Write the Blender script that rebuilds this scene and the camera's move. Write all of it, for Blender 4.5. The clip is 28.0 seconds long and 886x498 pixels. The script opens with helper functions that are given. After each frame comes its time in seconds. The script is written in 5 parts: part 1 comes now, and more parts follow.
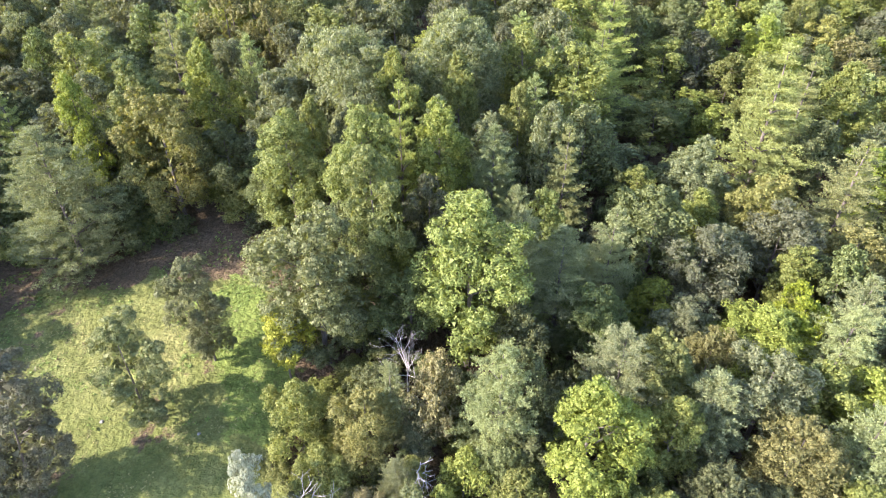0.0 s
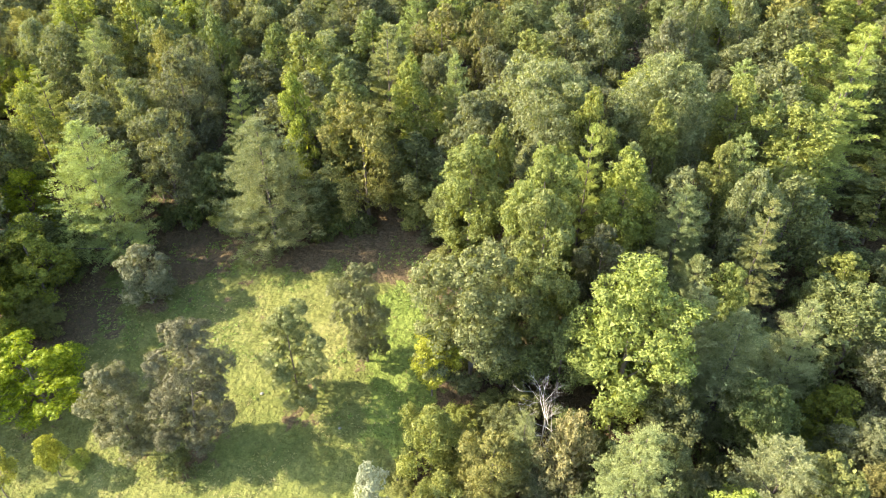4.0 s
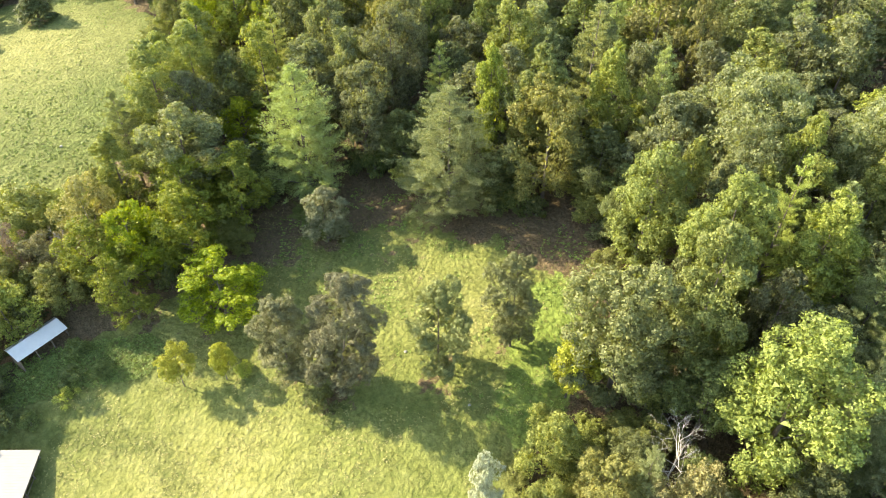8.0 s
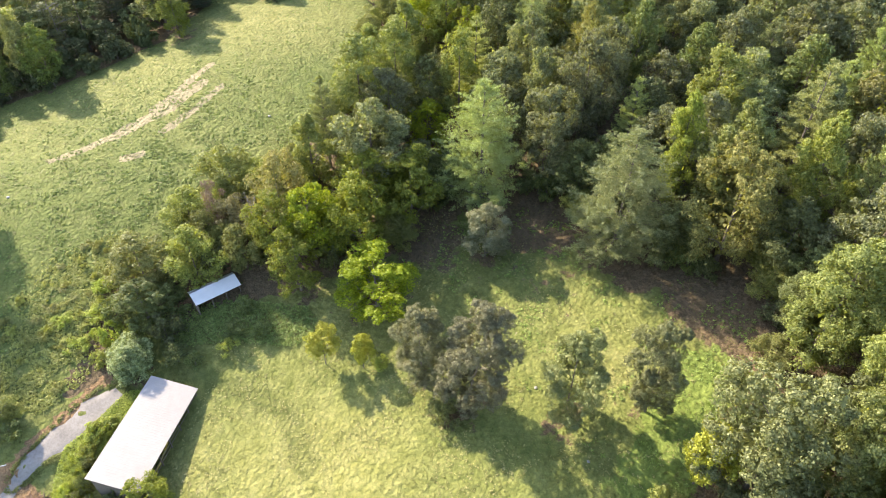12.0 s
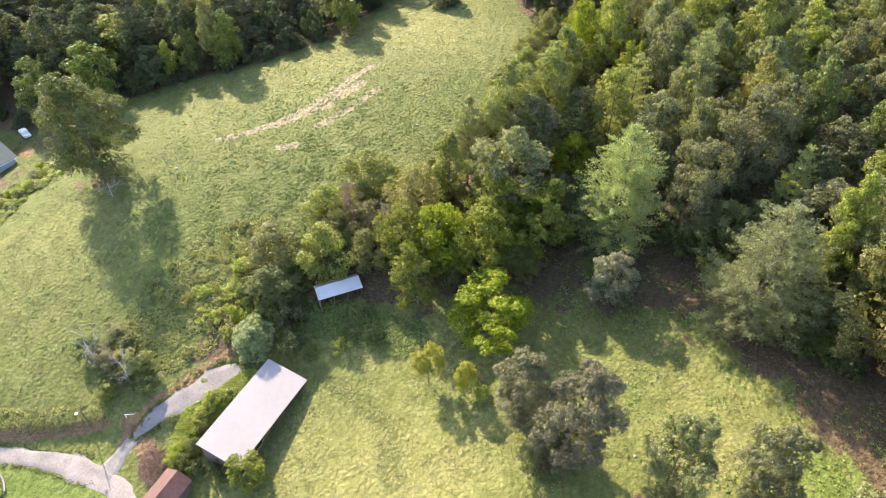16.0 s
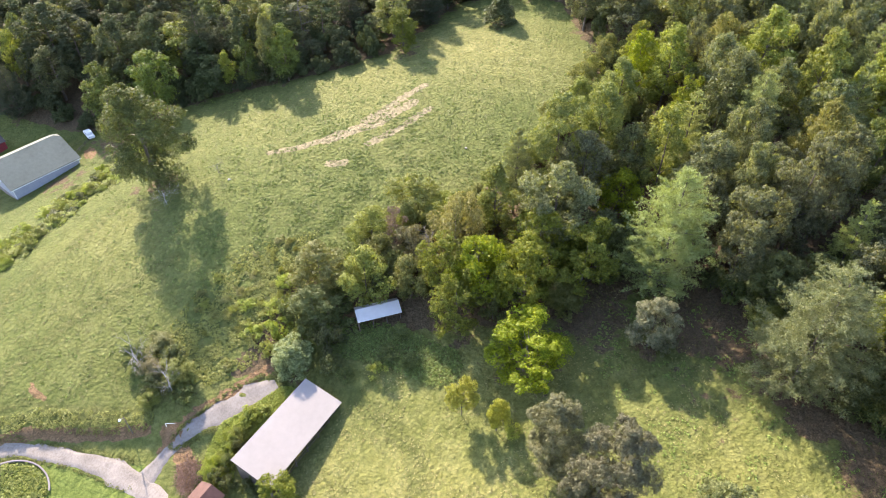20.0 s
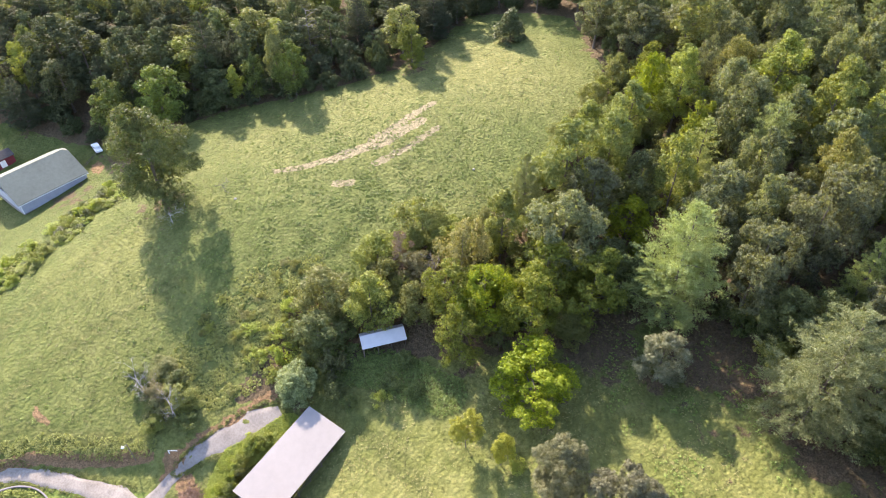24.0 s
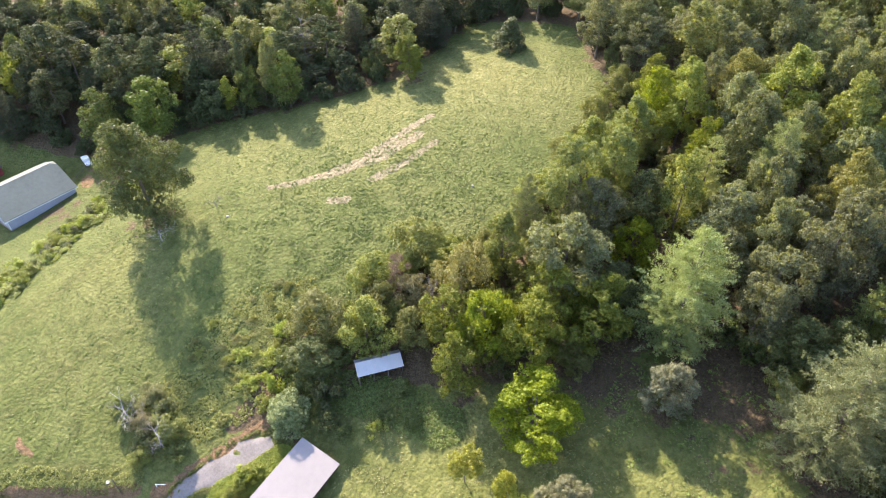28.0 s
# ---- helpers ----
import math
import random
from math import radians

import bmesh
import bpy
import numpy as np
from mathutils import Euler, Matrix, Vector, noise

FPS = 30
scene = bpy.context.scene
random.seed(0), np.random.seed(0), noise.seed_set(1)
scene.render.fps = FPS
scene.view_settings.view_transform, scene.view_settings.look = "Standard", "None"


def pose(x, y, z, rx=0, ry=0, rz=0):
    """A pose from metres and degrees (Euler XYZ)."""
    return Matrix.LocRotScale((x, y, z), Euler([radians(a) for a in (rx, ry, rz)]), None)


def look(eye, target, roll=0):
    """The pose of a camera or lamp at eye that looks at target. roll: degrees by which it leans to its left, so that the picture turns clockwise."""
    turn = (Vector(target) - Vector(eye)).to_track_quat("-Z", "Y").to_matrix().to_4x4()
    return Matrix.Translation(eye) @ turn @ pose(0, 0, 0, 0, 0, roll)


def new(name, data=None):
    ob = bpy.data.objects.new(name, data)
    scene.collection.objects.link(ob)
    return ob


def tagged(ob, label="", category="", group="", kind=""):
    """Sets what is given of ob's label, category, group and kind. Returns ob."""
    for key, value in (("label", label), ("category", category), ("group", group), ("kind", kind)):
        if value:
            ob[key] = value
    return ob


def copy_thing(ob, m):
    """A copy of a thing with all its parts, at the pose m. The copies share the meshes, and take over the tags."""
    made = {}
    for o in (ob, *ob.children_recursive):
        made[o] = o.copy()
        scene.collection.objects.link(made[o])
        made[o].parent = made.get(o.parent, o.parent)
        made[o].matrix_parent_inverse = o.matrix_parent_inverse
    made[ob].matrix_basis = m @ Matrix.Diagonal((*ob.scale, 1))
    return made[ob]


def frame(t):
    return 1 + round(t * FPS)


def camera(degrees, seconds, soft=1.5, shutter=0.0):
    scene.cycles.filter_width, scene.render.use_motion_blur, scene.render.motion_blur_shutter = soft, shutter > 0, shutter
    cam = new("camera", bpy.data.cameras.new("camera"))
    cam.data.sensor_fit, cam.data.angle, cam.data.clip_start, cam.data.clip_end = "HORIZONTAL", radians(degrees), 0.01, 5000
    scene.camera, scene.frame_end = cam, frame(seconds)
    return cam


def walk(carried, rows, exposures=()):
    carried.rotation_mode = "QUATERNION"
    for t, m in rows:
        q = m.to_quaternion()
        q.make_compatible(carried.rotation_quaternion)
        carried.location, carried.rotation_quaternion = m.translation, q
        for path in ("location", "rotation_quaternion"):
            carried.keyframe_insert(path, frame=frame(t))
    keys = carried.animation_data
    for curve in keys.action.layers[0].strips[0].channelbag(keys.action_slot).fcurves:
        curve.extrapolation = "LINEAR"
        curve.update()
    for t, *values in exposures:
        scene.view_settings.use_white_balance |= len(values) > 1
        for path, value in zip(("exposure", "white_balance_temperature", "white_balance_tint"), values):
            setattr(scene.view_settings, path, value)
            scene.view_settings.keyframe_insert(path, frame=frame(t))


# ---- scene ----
cam = camera(68.4, 28.0, soft=0.95)
METRES, EYE, TILT, LEAN, TURN = 40.0, 85.0, -37.0, 0.0, 0.0
ROWS = [
    (0.0, 0.0, 0.0, 0.0, -0.0, 0.0, -0.0),
    (0.5, 0.001, 0.0015, 0.0171, 1.85, -0.03, -1.4),
    (1.0, 0.0021, 0.003, 0.0348, 3.71, -0.11, -2.8),
    (1.5, 0.003, 0.0048, 0.0519, 5.58, -0.22, -4.21),
    (2.0, 0.0031, 0.0067, 0.0681, 7.33, -0.38, -5.5),
    (2.5, 0.0022, 0.0085, 0.0853, 9.19, -0.6, -6.89),
    (3.0, 0.0012, 0.0114, 0.1011, 11.09, -0.84, -8.28),
    (3.5, -0.001, 0.0126, 0.1187, 12.96, -1.16, -9.66),
    (5.5, -0.0141, 0.0187, 0.1864, 21.4, -3.55, -15.42),
    (6.0, -0.0185, 0.0194, 0.2035, 23.52, -4.78, -16.78),
    (6.5, -0.0231, 0.0207, 0.2196, 25.58, -6.12, -18.09),
    (7.0, -0.0271, 0.0225, 0.2359, 27.53, -7.54, -19.25),
    (7.5, -0.0323, 0.0235, 0.2523, 29.37, -8.97, -20.31),
    (8.0, -0.0384, 0.0237, 0.2691, 31.23, -10.45, -21.37),
    (8.5, -0.0446, 0.0249, 0.2871, 33.24, -11.71, -22.44),
    (9.0, -0.0522, 0.0256, 0.304, 35.34, -12.61, -23.53),
    (9.5, -0.0595, 0.0262, 0.3206, 37.52, -13.53, -24.63),
    (10.0, -0.0689, 0.026, 0.3355, 39.7, -14.48, -25.7),
    (10.5, -0.08, 0.0249, 0.3505, 41.97, -15.53, -26.76),
    (11.0, -0.09, 0.0257, 0.365, 44.32, -16.63, -27.78),
    (11.5, -0.0999, 0.0268, 0.3791, 46.78, -17.8, -28.78),
    (12.0, -0.1107, 0.0242, 0.3936, 49.37, -19.11, -29.79),
    (12.5, -0.1216, 0.0247, 0.4085, 52.18, -20.57, -30.76),
    (13.0, -0.1317, 0.0244, 0.4219, 54.88, -21.98, -31.64),
    (13.5, -0.1458, 0.0211, 0.4369, 57.22, -23.26, -32.33),
    (15.5, -0.1886, 0.01, 0.4898, 64.84, -27.5, -34.32),
    (16.0, -0.1991, 0.0076, 0.5012, 65.76, -27.98, -34.51),
    (16.5, -0.2091, 0.0037, 0.5146, 66.47, -28.38, -34.64),
    (17.0, -0.2201, -0.0005, 0.528, 67.26, -28.83, -34.79),
    (17.5, -0.2308, -0.0039, 0.5409, 68.06, -29.28, -34.93),
    (18.0, -0.2425, -0.0076, 0.5537, 68.85, -29.75, -35.08),
    (18.5, -0.2542, -0.0112, 0.5661, 69.61, -30.17, -35.2),
    (19.0, -0.2656, -0.0157, 0.5791, 70.36, -30.61, -35.33),
    (19.5, -0.2776, -0.0191, 0.5906, 71.12, -31.03, -35.44),
    (20.0, -0.289, -0.024, 0.6035, 71.87, -31.48, -35.55),
    (20.5, -0.3009, -0.0276, 0.6151, 72.55, -31.87, -35.64),
    (21.0, -0.3131, -0.0322, 0.6278, 72.8, -32.05, -35.67),
    (21.5, -0.3253, -0.0358, 0.6402, 72.95, -32.13, -35.69),
    (22.0, -0.3379, -0.0391, 0.6518, 72.98, -32.13, -35.69),
    (22.5, -0.3508, -0.0418, 0.6636, 72.99, -32.15, -35.69),
    (24.5, -0.4108, -0.0432, 0.6931, 72.95, -32.18, -35.7),
    (25.0, -0.4282, -0.0421, 0.6994, 72.95, -32.2, -35.7),
    (25.5, -0.4466, -0.0398, 0.7047, 72.95, -32.22, -35.69),
    (26.0, -0.4655, -0.0361, 0.708, 72.92, -32.22, -35.7),
    (26.5, -0.4853, -0.0323, 0.7116, 72.9, -32.23, -35.7),
    (27.0, -0.5056, -0.0279, 0.7161, 72.89, -32.26, -35.69),
    (27.5, -0.527, -0.0217, 0.7194, 72.88, -32.25, -35.69),
    (28.0, -0.5484, -0.0174, 0.7223, 72.84, -32.22, -35.7),
]
EXPOSURES = [(0.0, 2.98, 5950, 24), (3.0, 3.04, 6750, 14), (6.0, 3.13, 7500, 4.5), (9.0, 2.96, 7500, 3.5), (13.0, 2.81, 6650, 16.0), (20.0, 2.70, 6600, 20.0), (28.0, 2.72, 6450, 21.5)]
walk(cam, [(t, pose(0, 0, EYE, TILT, LEAN, TURN) @ pose(METRES * x, METRES * y, METRES * z, 90 + pitch, roll, yaw)) for t, x, y, z, yaw, pitch, roll in ROWS], EXPOSURES)

# ---- world and sun ----
SUN_EL, SUN_FROM = radians(30.5), Vector((-0.975, -0.222, 0.0))
world = bpy.data.worlds.new("sky")
scene.world = world
world.use_nodes = True
wn = world.node_tree
sky = wn.nodes.new("ShaderNodeTexSky")
sky.sky_type, sky.sun_disc = "NISHITA", False
sky.sun_elevation, sky.sun_rotation = SUN_EL, math.atan2(SUN_FROM.x, SUN_FROM.y)
wn.nodes["Background"].inputs["Strength"].default_value = 0.118
wn.links.new(sky.outputs[0], wn.nodes["Background"].inputs[0])
sun = new("sun", bpy.data.lights.new("sun", "SUN"))
sun.data.energy, sun.data.angle, sun.data.color = 3.0, radians(1.0), (1.0, 0.91, 0.72)
sun.matrix_world = look(SUN_FROM * 300 + Vector((0, 0, 300 * math.tan(SUN_EL))), (0, 0, 0))


# ---- terrain ----
HILL_LEVEL, HILL_X, HILL_Y, HILL_XY = 11.55, -4.63, 15.57, 0.69
HILL_WEIGHTS = [1.36, -1.11, -3.65, -4.14, -0.93, -5.46, -0.7, 1.47, 2.19, -0.81, 3.76, 5.33, 0.73, 1.22, -1.41, 2.6, -5.07, -2.29, -1.18, -2.45, 0.78, -0.96, 3.94, 1.42, 1.56, 0.02, -0.36, -2.5, 2.06, 1.12, 0.1, 1.26, 0.34, -3.24, -1.86]
HILL_AT = [(x, y) for x in range(-240, 80, 53) for y in range(-60, 170, 46)]


def smooth(a, b, v):
    k = np.clip((v - a) / (b - a), 0.0, 1.0)
    return k * k * (3 - 2 * k)


def heights(x, y):
    """Height of the ground: a tilted plane with broad swells, levelling out far away."""
    x, y = np.asarray(x, float), np.asarray(y, float)
    u, v = np.clip((x + 90) / 100, -3.0, 3.0), np.clip((y - 40) / 100, -1.9, 2.2)
    z = HILL_LEVEL + HILL_X * u + HILL_Y * v + HILL_XY * u * v
    for (a, b), w in zip(HILL_AT, HILL_WEIGHTS):
        z = z + w * np.exp(-((x - a) ** 2 + (y - b) ** 2) / 2312.0)
    # level bench of the barn, and the cut bank above the drive
    z = z - 0.7 * np.exp(-((x + 81) ** 2 + (y - 8) ** 2) / 90.0)
    return z + bank(x, y)


def bank(x, y):
    """The drive is cut into the foot of the field: the field side stands about a metre higher."""
    line = -92.6 + 0.11 * (y + 45) + 0.0042 * (y + 45) ** 2
    side = smooth(0.9, -0.9, x - line)
    span = smooth(-75, -60, y) * smooth(-4, -16, y)
    return 1.3 * side * span * smooth(-45, 0, x - line) * smooth(-130, -100, x)


def ground_z(x, y):
    return float(heights(x, y))


# ---- materials ----
def material(name):
    m = bpy.data.materials.new(name)
    m.use_nodes = True
    n = m.node_tree.nodes
    return m, n, m.node_tree.links, n["Principled BSDF"]


def noise_tex(n, l, scale, detail=4.0, rough=0.6, vector=None):
    t = n.new("ShaderNodeTexNoise")
    t.inputs["Scale"].default_value, t.inputs["Detail"].default_value, t.inputs["Roughness"].default_value = scale, detail, rough
    if vector is not None:
        l.new(vector, t.inputs["Vector"])
    return t


def ramp(n, l, source, stops):
    r = n.new("ShaderNodeValToRGB")
    e = r.color_ramp.elements
    while len(e) < len(stops):
        e.new(0.5)
    for k, (p, c) in enumerate(stops):
        e[k].position, e[k].color = p, (c[0], c[1], c[2], 1) if len(c) > 1 else (c[0], c[0], c[0], 1)
    l.new(source, r.inputs[0])
    return r


def mix(n, l, fac, a, b, mode="MIX"):
    k = n.new("ShaderNodeMix")
    k.data_type, k.blend_type = "RGBA", mode
    for socket, value in ((k.inputs[0], fac), (k.inputs[6], a), (k.inputs[7], b)):
        if isinstance(value, (int, float)):
            socket.default_value = value
        elif isinstance(value, tuple):
            socket.default_value = (*value, 1)
        else:
            l.new(value, socket)
    return k.outputs[2]


def bump(n, l, source, strength, distance, shader):
    b = n.new("ShaderNodeBump")
    b.inputs["Strength"].default_value, b.inputs["Distance"].default_value = strength, distance
    l.new(source, b.inputs["Height"])
    l.new(b.outputs[0], shader.inputs["Normal"])


def leaf_material(name, dark, light, glow=0.30, rough=0.55, fleck_part=0.62):
    """Foliage: each tree and each leaf cluster has its own tone; some light passes through."""
    m, n, l, p = material(name)
    geo, info = n.new("ShaderNodeNewGeometry"), n.new("ShaderNodeObjectInfo")
    tone = ramp(n, l, geo.outputs["Random Per Island"], [(0.0, dark), (1.0, light)])
    hsv = n.new("ShaderNodeHueSaturation")
    for socket, low, high in (("Hue", 0.487, 0.506), ("Saturation", 0.84, 1.04), ("Value", 0.78, 1.2)):
        r = n.new("ShaderNodeMapRange")
        r.inputs["To Min"].default_value, r.inputs["To Max"].default_value = low, high
        l.new(info.outputs["Random"], r.inputs["Value"])
        l.new(r.outputs[0], hsv.inputs[socket])
    l.new(tone.outputs[0], hsv.inputs["Color"])
    tex = n.new("ShaderNodeTexCoord")
    patch = noise_tex(n, l, 0.35, 3.0, 0.6, tex.outputs["Object"])
    col = mix(n, l, 0.5, hsv.outputs[0], ramp(n, l, patch.outputs[0], [(0.3, (0.7, 0.72, 0.7)), (0.7, (1.0, 1.0, 0.95))]).outputs[0], "MULTIPLY")
    fleck = noise_tex(n, l, 4.5, 2.0, 0.7, tex.outputs["Object"])
    col = mix(n, l, fleck_part, col, ramp(n, l, fleck.outputs[0], [(0.34, (0.5, 0.54, 0.5)), (0.5, (0.95, 0.95, 0.95)), (0.66, (1.28, 1.26, 1.2))]).outputs[0], "MULTIPLY")
    l.new(col, p.inputs["Base Color"])
    p.inputs["Roughness"].default_value = rough
    p.inputs["Specular IOR Level"].default_value = 0.18
    t = n.new("ShaderNodeBsdfTranslucent")
    l.new(mix(n, l, 1.0, col, (1.30, 1.28, 0.42), "MULTIPLY"), t.inputs["Color"])
    k = n.new("ShaderNodeMixShader")
    k.inputs[0].default_value = 0.82 * glow
    l.new(p.outputs[0], k.inputs[1])
    l.new(t.outputs[0], k.inputs[2])
    l.new(k.outputs[0], n["Material Output"].inputs["Surface"])
    return m


LEAF = {
    "poplar": leaf_material("poplar_leaves", (0.112, 0.140, 0.025), (0.262, 0.290, 0.068), 0.48),
    "tulip": leaf_material("tulip_leaves", (0.106, 0.136, 0.033), (0.242, 0.274, 0.082), 0.46),
    "oak": leaf_material("oak_leaves", (0.066, 0.084, 0.030), (0.165, 0.186, 0.068), 0.40),
    "gray_oak": leaf_material("gray_oak_leaves", (0.094, 0.106, 0.054), (0.218, 0.232, 0.128), 0.54),
    "low_oak": leaf_material("edge_oak_leaves", (0.108, 0.130, 0.040), (0.245, 0.274, 0.096), 0.40),
    "brown_oak": leaf_material("browning_oak_leaves", (0.115, 0.118, 0.0296), (0.25, 0.236, 0.0722), 0.40),
    "dusky": leaf_material("dusky_leaves", (0.080, 0.078, 0.043), (0.168, 0.160, 0.090), 0.26, fleck_part=0.4),
    "dusky_green": leaf_material("dusky_green_leaves", (0.080, 0.090, 0.034), (0.185, 0.195, 0.082), 0.28, fleck_part=0.4),
    "ash_gray": leaf_material("ash_gray_leaves", (0.098, 0.098, 0.058), (0.205, 0.200, 0.124), 0.26, fleck_part=0.4),
    "silver_gray": leaf_material("silver_gray_leaves", (0.165, 0.175, 0.120), (0.330, 0.340, 0.245), 0.16, fleck_part=0.3),
    "pine": leaf_material("pine_needles", (0.130, 0.160, 0.066), (0.300, 0.340, 0.150), 0.42, fleck_part=0.3),
    "pale_pine": leaf_material("pale_pine_needles", (0.155, 0.182, 0.055), (0.325, 0.350, 0.115), 0.38, fleck_part=0.3),
    "silver": leaf_material("silver_leaves", (0.145, 0.168, 0.070), (0.290, 0.315, 0.148), 0.34, fleck_part=0.3),
    "sage": leaf_material("sage_green_leaves", (0.12, 0.15, 0.06), (0.28, 0.32, 0.15), 0.32),
    "walnut": leaf_material("walnut_leaves", (0.098, 0.134, 0.005), (0.242, 0.280, 0.018), 0.46),
    "young": leaf_material("yellowing_leaves", (0.155, 0.165, 0.020), (0.330, 0.325, 0.058), 0.44),
    "olive": leaf_material("olive_leaves", (0.112, 0.130, 0.030), (0.250, 0.262, 0.074), 0.40),
    "shade": leaf_material("shade_tree_leaves", (0.058, 0.084, 0.0178), (0.158, 0.188, 0.0468), 0.32),
    "cedar": leaf_material("cedar_leaves", (0.055, 0.068, 0.0239), (0.12, 0.14, 0.0506), 0.24),
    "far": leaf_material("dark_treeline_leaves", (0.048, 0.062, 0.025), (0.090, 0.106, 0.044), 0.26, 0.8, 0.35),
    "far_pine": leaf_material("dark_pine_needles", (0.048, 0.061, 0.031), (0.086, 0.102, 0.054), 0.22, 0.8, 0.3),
    "scrub": leaf_material("scrub_leaves", (0.17, 0.182, 0.044), (0.335, 0.335, 0.11), 0.38),
    "vine": leaf_material("vine_leaves", (0.15, 0.19, 0.03), (0.33, 0.365, 0.075), 0.4),
    "pink": leaf_material("withered_leaves", (0.18, 0.12, 0.0782), (0.32, 0.23, 0.156), 0.2),
    "brown": leaf_material("dry_brown_leaves", (0.14, 0.128, 0.0506), (0.28, 0.25, 0.115), 0.3),
}


def bark_material(name, dark, light):
    m, n, l, p = material(name)
    tex = n.new("ShaderNodeTexCoord")
    stretch = n.new("ShaderNodeMapping")
    stretch.inputs["Scale"].default_value = (6, 6, 1.2)
    l.new(tex.outputs["Object"], stretch.inputs[0])
    t = noise_tex(n, l, 1.5, 6.0, 0.7, stretch.outputs[0])
    l.new(ramp(n, l, t.outputs[0], [(0.3, dark), (0.7, light)]).outputs[0], p.inputs["Base Color"])
    p.inputs["Roughness"].default_value = 0.9
    bump(n, l, t.outputs[0], 0.6, 0.05, p)
    return m


BARK = bark_material("bark", (0.05, 0.04, 0.03), (0.17, 0.14, 0.11))
DEADWOOD = bark_material("bleached_wood", (0.20, 0.182, 0.168), (0.40, 0.375, 0.35))
GRAYWOOD = bark_material("gray_twigs", (0.09, 0.078, 0.07), (0.20, 0.175, 0.16))
TIMBER = bark_material("weathered_timber", (0.06, 0.045, 0.035), (0.16, 0.125, 0.10))


def ground_material():
    m, n, l, p = material("meadow_turf")
    pos = n.new("ShaderNodeNewGeometry").outputs["Position"]

    def cover(name):
        a = n.new("ShaderNodeAttribute")
        a.attribute_name = name
        return a.outputs["Fac"]

    broad, mid, fine = noise_tex(n, l, 0.035, 5, 0.6, pos), noise_tex(n, l, 0.35, 6, 0.65, pos), noise_tex(n, l, 4.2, 4, 0.65, pos)
    green = ramp(n, l, mid.outputs[0], [(0.28, (0.060, 0.078, 0.018)), (0.5, (0.087, 0.104, 0.026)), (0.72, (0.112, 0.127, 0.037))])
    straw = ramp(n, l, mid.outputs[0], [(0.32, (0.140, 0.136, 0.038)), (0.52, (0.180, 0.170, 0.058)), (0.7, (0.220, 0.201, 0.079))])
    dryness = n.new("ShaderNodeMath")
    dryness.operation = "MULTIPLY_ADD"
    l.new(broad.outputs[0], dryness.inputs[0])
    dryness.inputs[1].default_value = 1.6
    dryness.inputs[2].default_value = -0.80
    dry = n.new("ShaderNodeMath")
    dry.operation, dry.use_clamp = "ADD", True
    l.new(dryness.outputs[0], dry.inputs[0])
    l.new(cover("dry"), dry.inputs[1])
    col = mix(n, l, dry.outputs[0], green.outputs[0], straw.outputs[0])
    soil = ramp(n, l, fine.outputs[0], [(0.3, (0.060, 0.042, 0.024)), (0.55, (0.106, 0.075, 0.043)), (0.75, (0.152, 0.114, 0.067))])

    def edged(name):
        """A cover's edge, broken up by the finer noise."""
        a = n.new("ShaderNodeMath")
        a.operation = "MULTIPLY_ADD"
        l.new(mid.outputs[0], a.inputs[0])
        a.inputs[1].default_value = 1.3
        l.new(cover(name), a.inputs[2])
        return ramp(n, l, a.outputs[0], [(0.92, (0.0,)), (1.22, (1.0,))]).outputs[0]

    # bare soil and litter; on open ground this colour also paints tree shade
    col = mix(n, l, edged("litter_shade"), col, soil.outputs[0])
    sand = ramp(n, l, fine.outputs[0], [(0.3, (0.172, 0.140, 0.080)), (0.7, (0.272, 0.225, 0.138))])
    col = mix(n, l, edged("scar"), col, sand.outputs[0])
    clay = ramp(n, l, fine.outputs[0], [(0.3, (0.13, 0.075, 0.038)), (0.7, (0.23, 0.145, 0.08))])
    col = mix(n, l, edged("clay"), col, clay.outputs[0])
    lawn = ramp(n, l, mid.outputs[0], [(0.3, (0.085, 0.115, 0.022)), (0.7, (0.135, 0.165, 0.040))])
    col = mix(n, l, edged("lawn"), col, lawn.outputs[0])
    col = mix(n, l, cover("rut"), col, (0.05, 0.062, 0.014))
    # tussocks: light on rounded tops and shade in hollows between them, painted into the colour
    warp = n.new("ShaderNodeVectorMath")
    warp.operation = "MULTIPLY_ADD"
    l.new(noise_tex(n, l, 1.3, 3, 0.6, pos).outputs["Color"], warp.inputs[0])
    warp.inputs[1].default_value = (0.9, 0.9, 0.9)
    l.new(pos, warp.inputs[2])
    cell = n.new("ShaderNodeTexVoronoi")
    cell.feature = "SMOOTH_F1"
    cell.inputs["Scale"].default_value, cell.inputs["Smoothness"].default_value = 1.25, 0.35
    l.new(warp.outputs[0], cell.inputs["Vector"])
    col = mix(n, l, 0.6, col, ramp(n, l, cell.outputs["Distance"], [(0.12, (1.16, 1.14, 1.12)), (0.45, (1.0, 1.0, 1.0)), (0.75, (0.68, 0.74, 0.66))]).outputs[0], "MULTIPLY")
    col = mix(n, l, 0.6, col, ramp(n, l, fine.outputs[0], [(0.3, (0.55, 0.58, 0.55)), (0.5, (1.0, 1.0, 1.0)), (0.68, (1.26, 1.22, 1.18))]).outputs[0], "MULTIPLY")
    l.new(col, p.inputs["Base Color"])
    p.inputs["Roughness"].default_value = 0.92
    p.inputs["Specular IOR Level"].default_value = 0.15
    relief = n.new("ShaderNodeMath")
    relief.operation = "MULTIPLY_ADD"
    l.new(cell.outputs["Distance"], relief.inputs[0])
    relief.inputs[1].default_value = -1.1
    l.new(fine.outputs[0], relief.inputs[2])
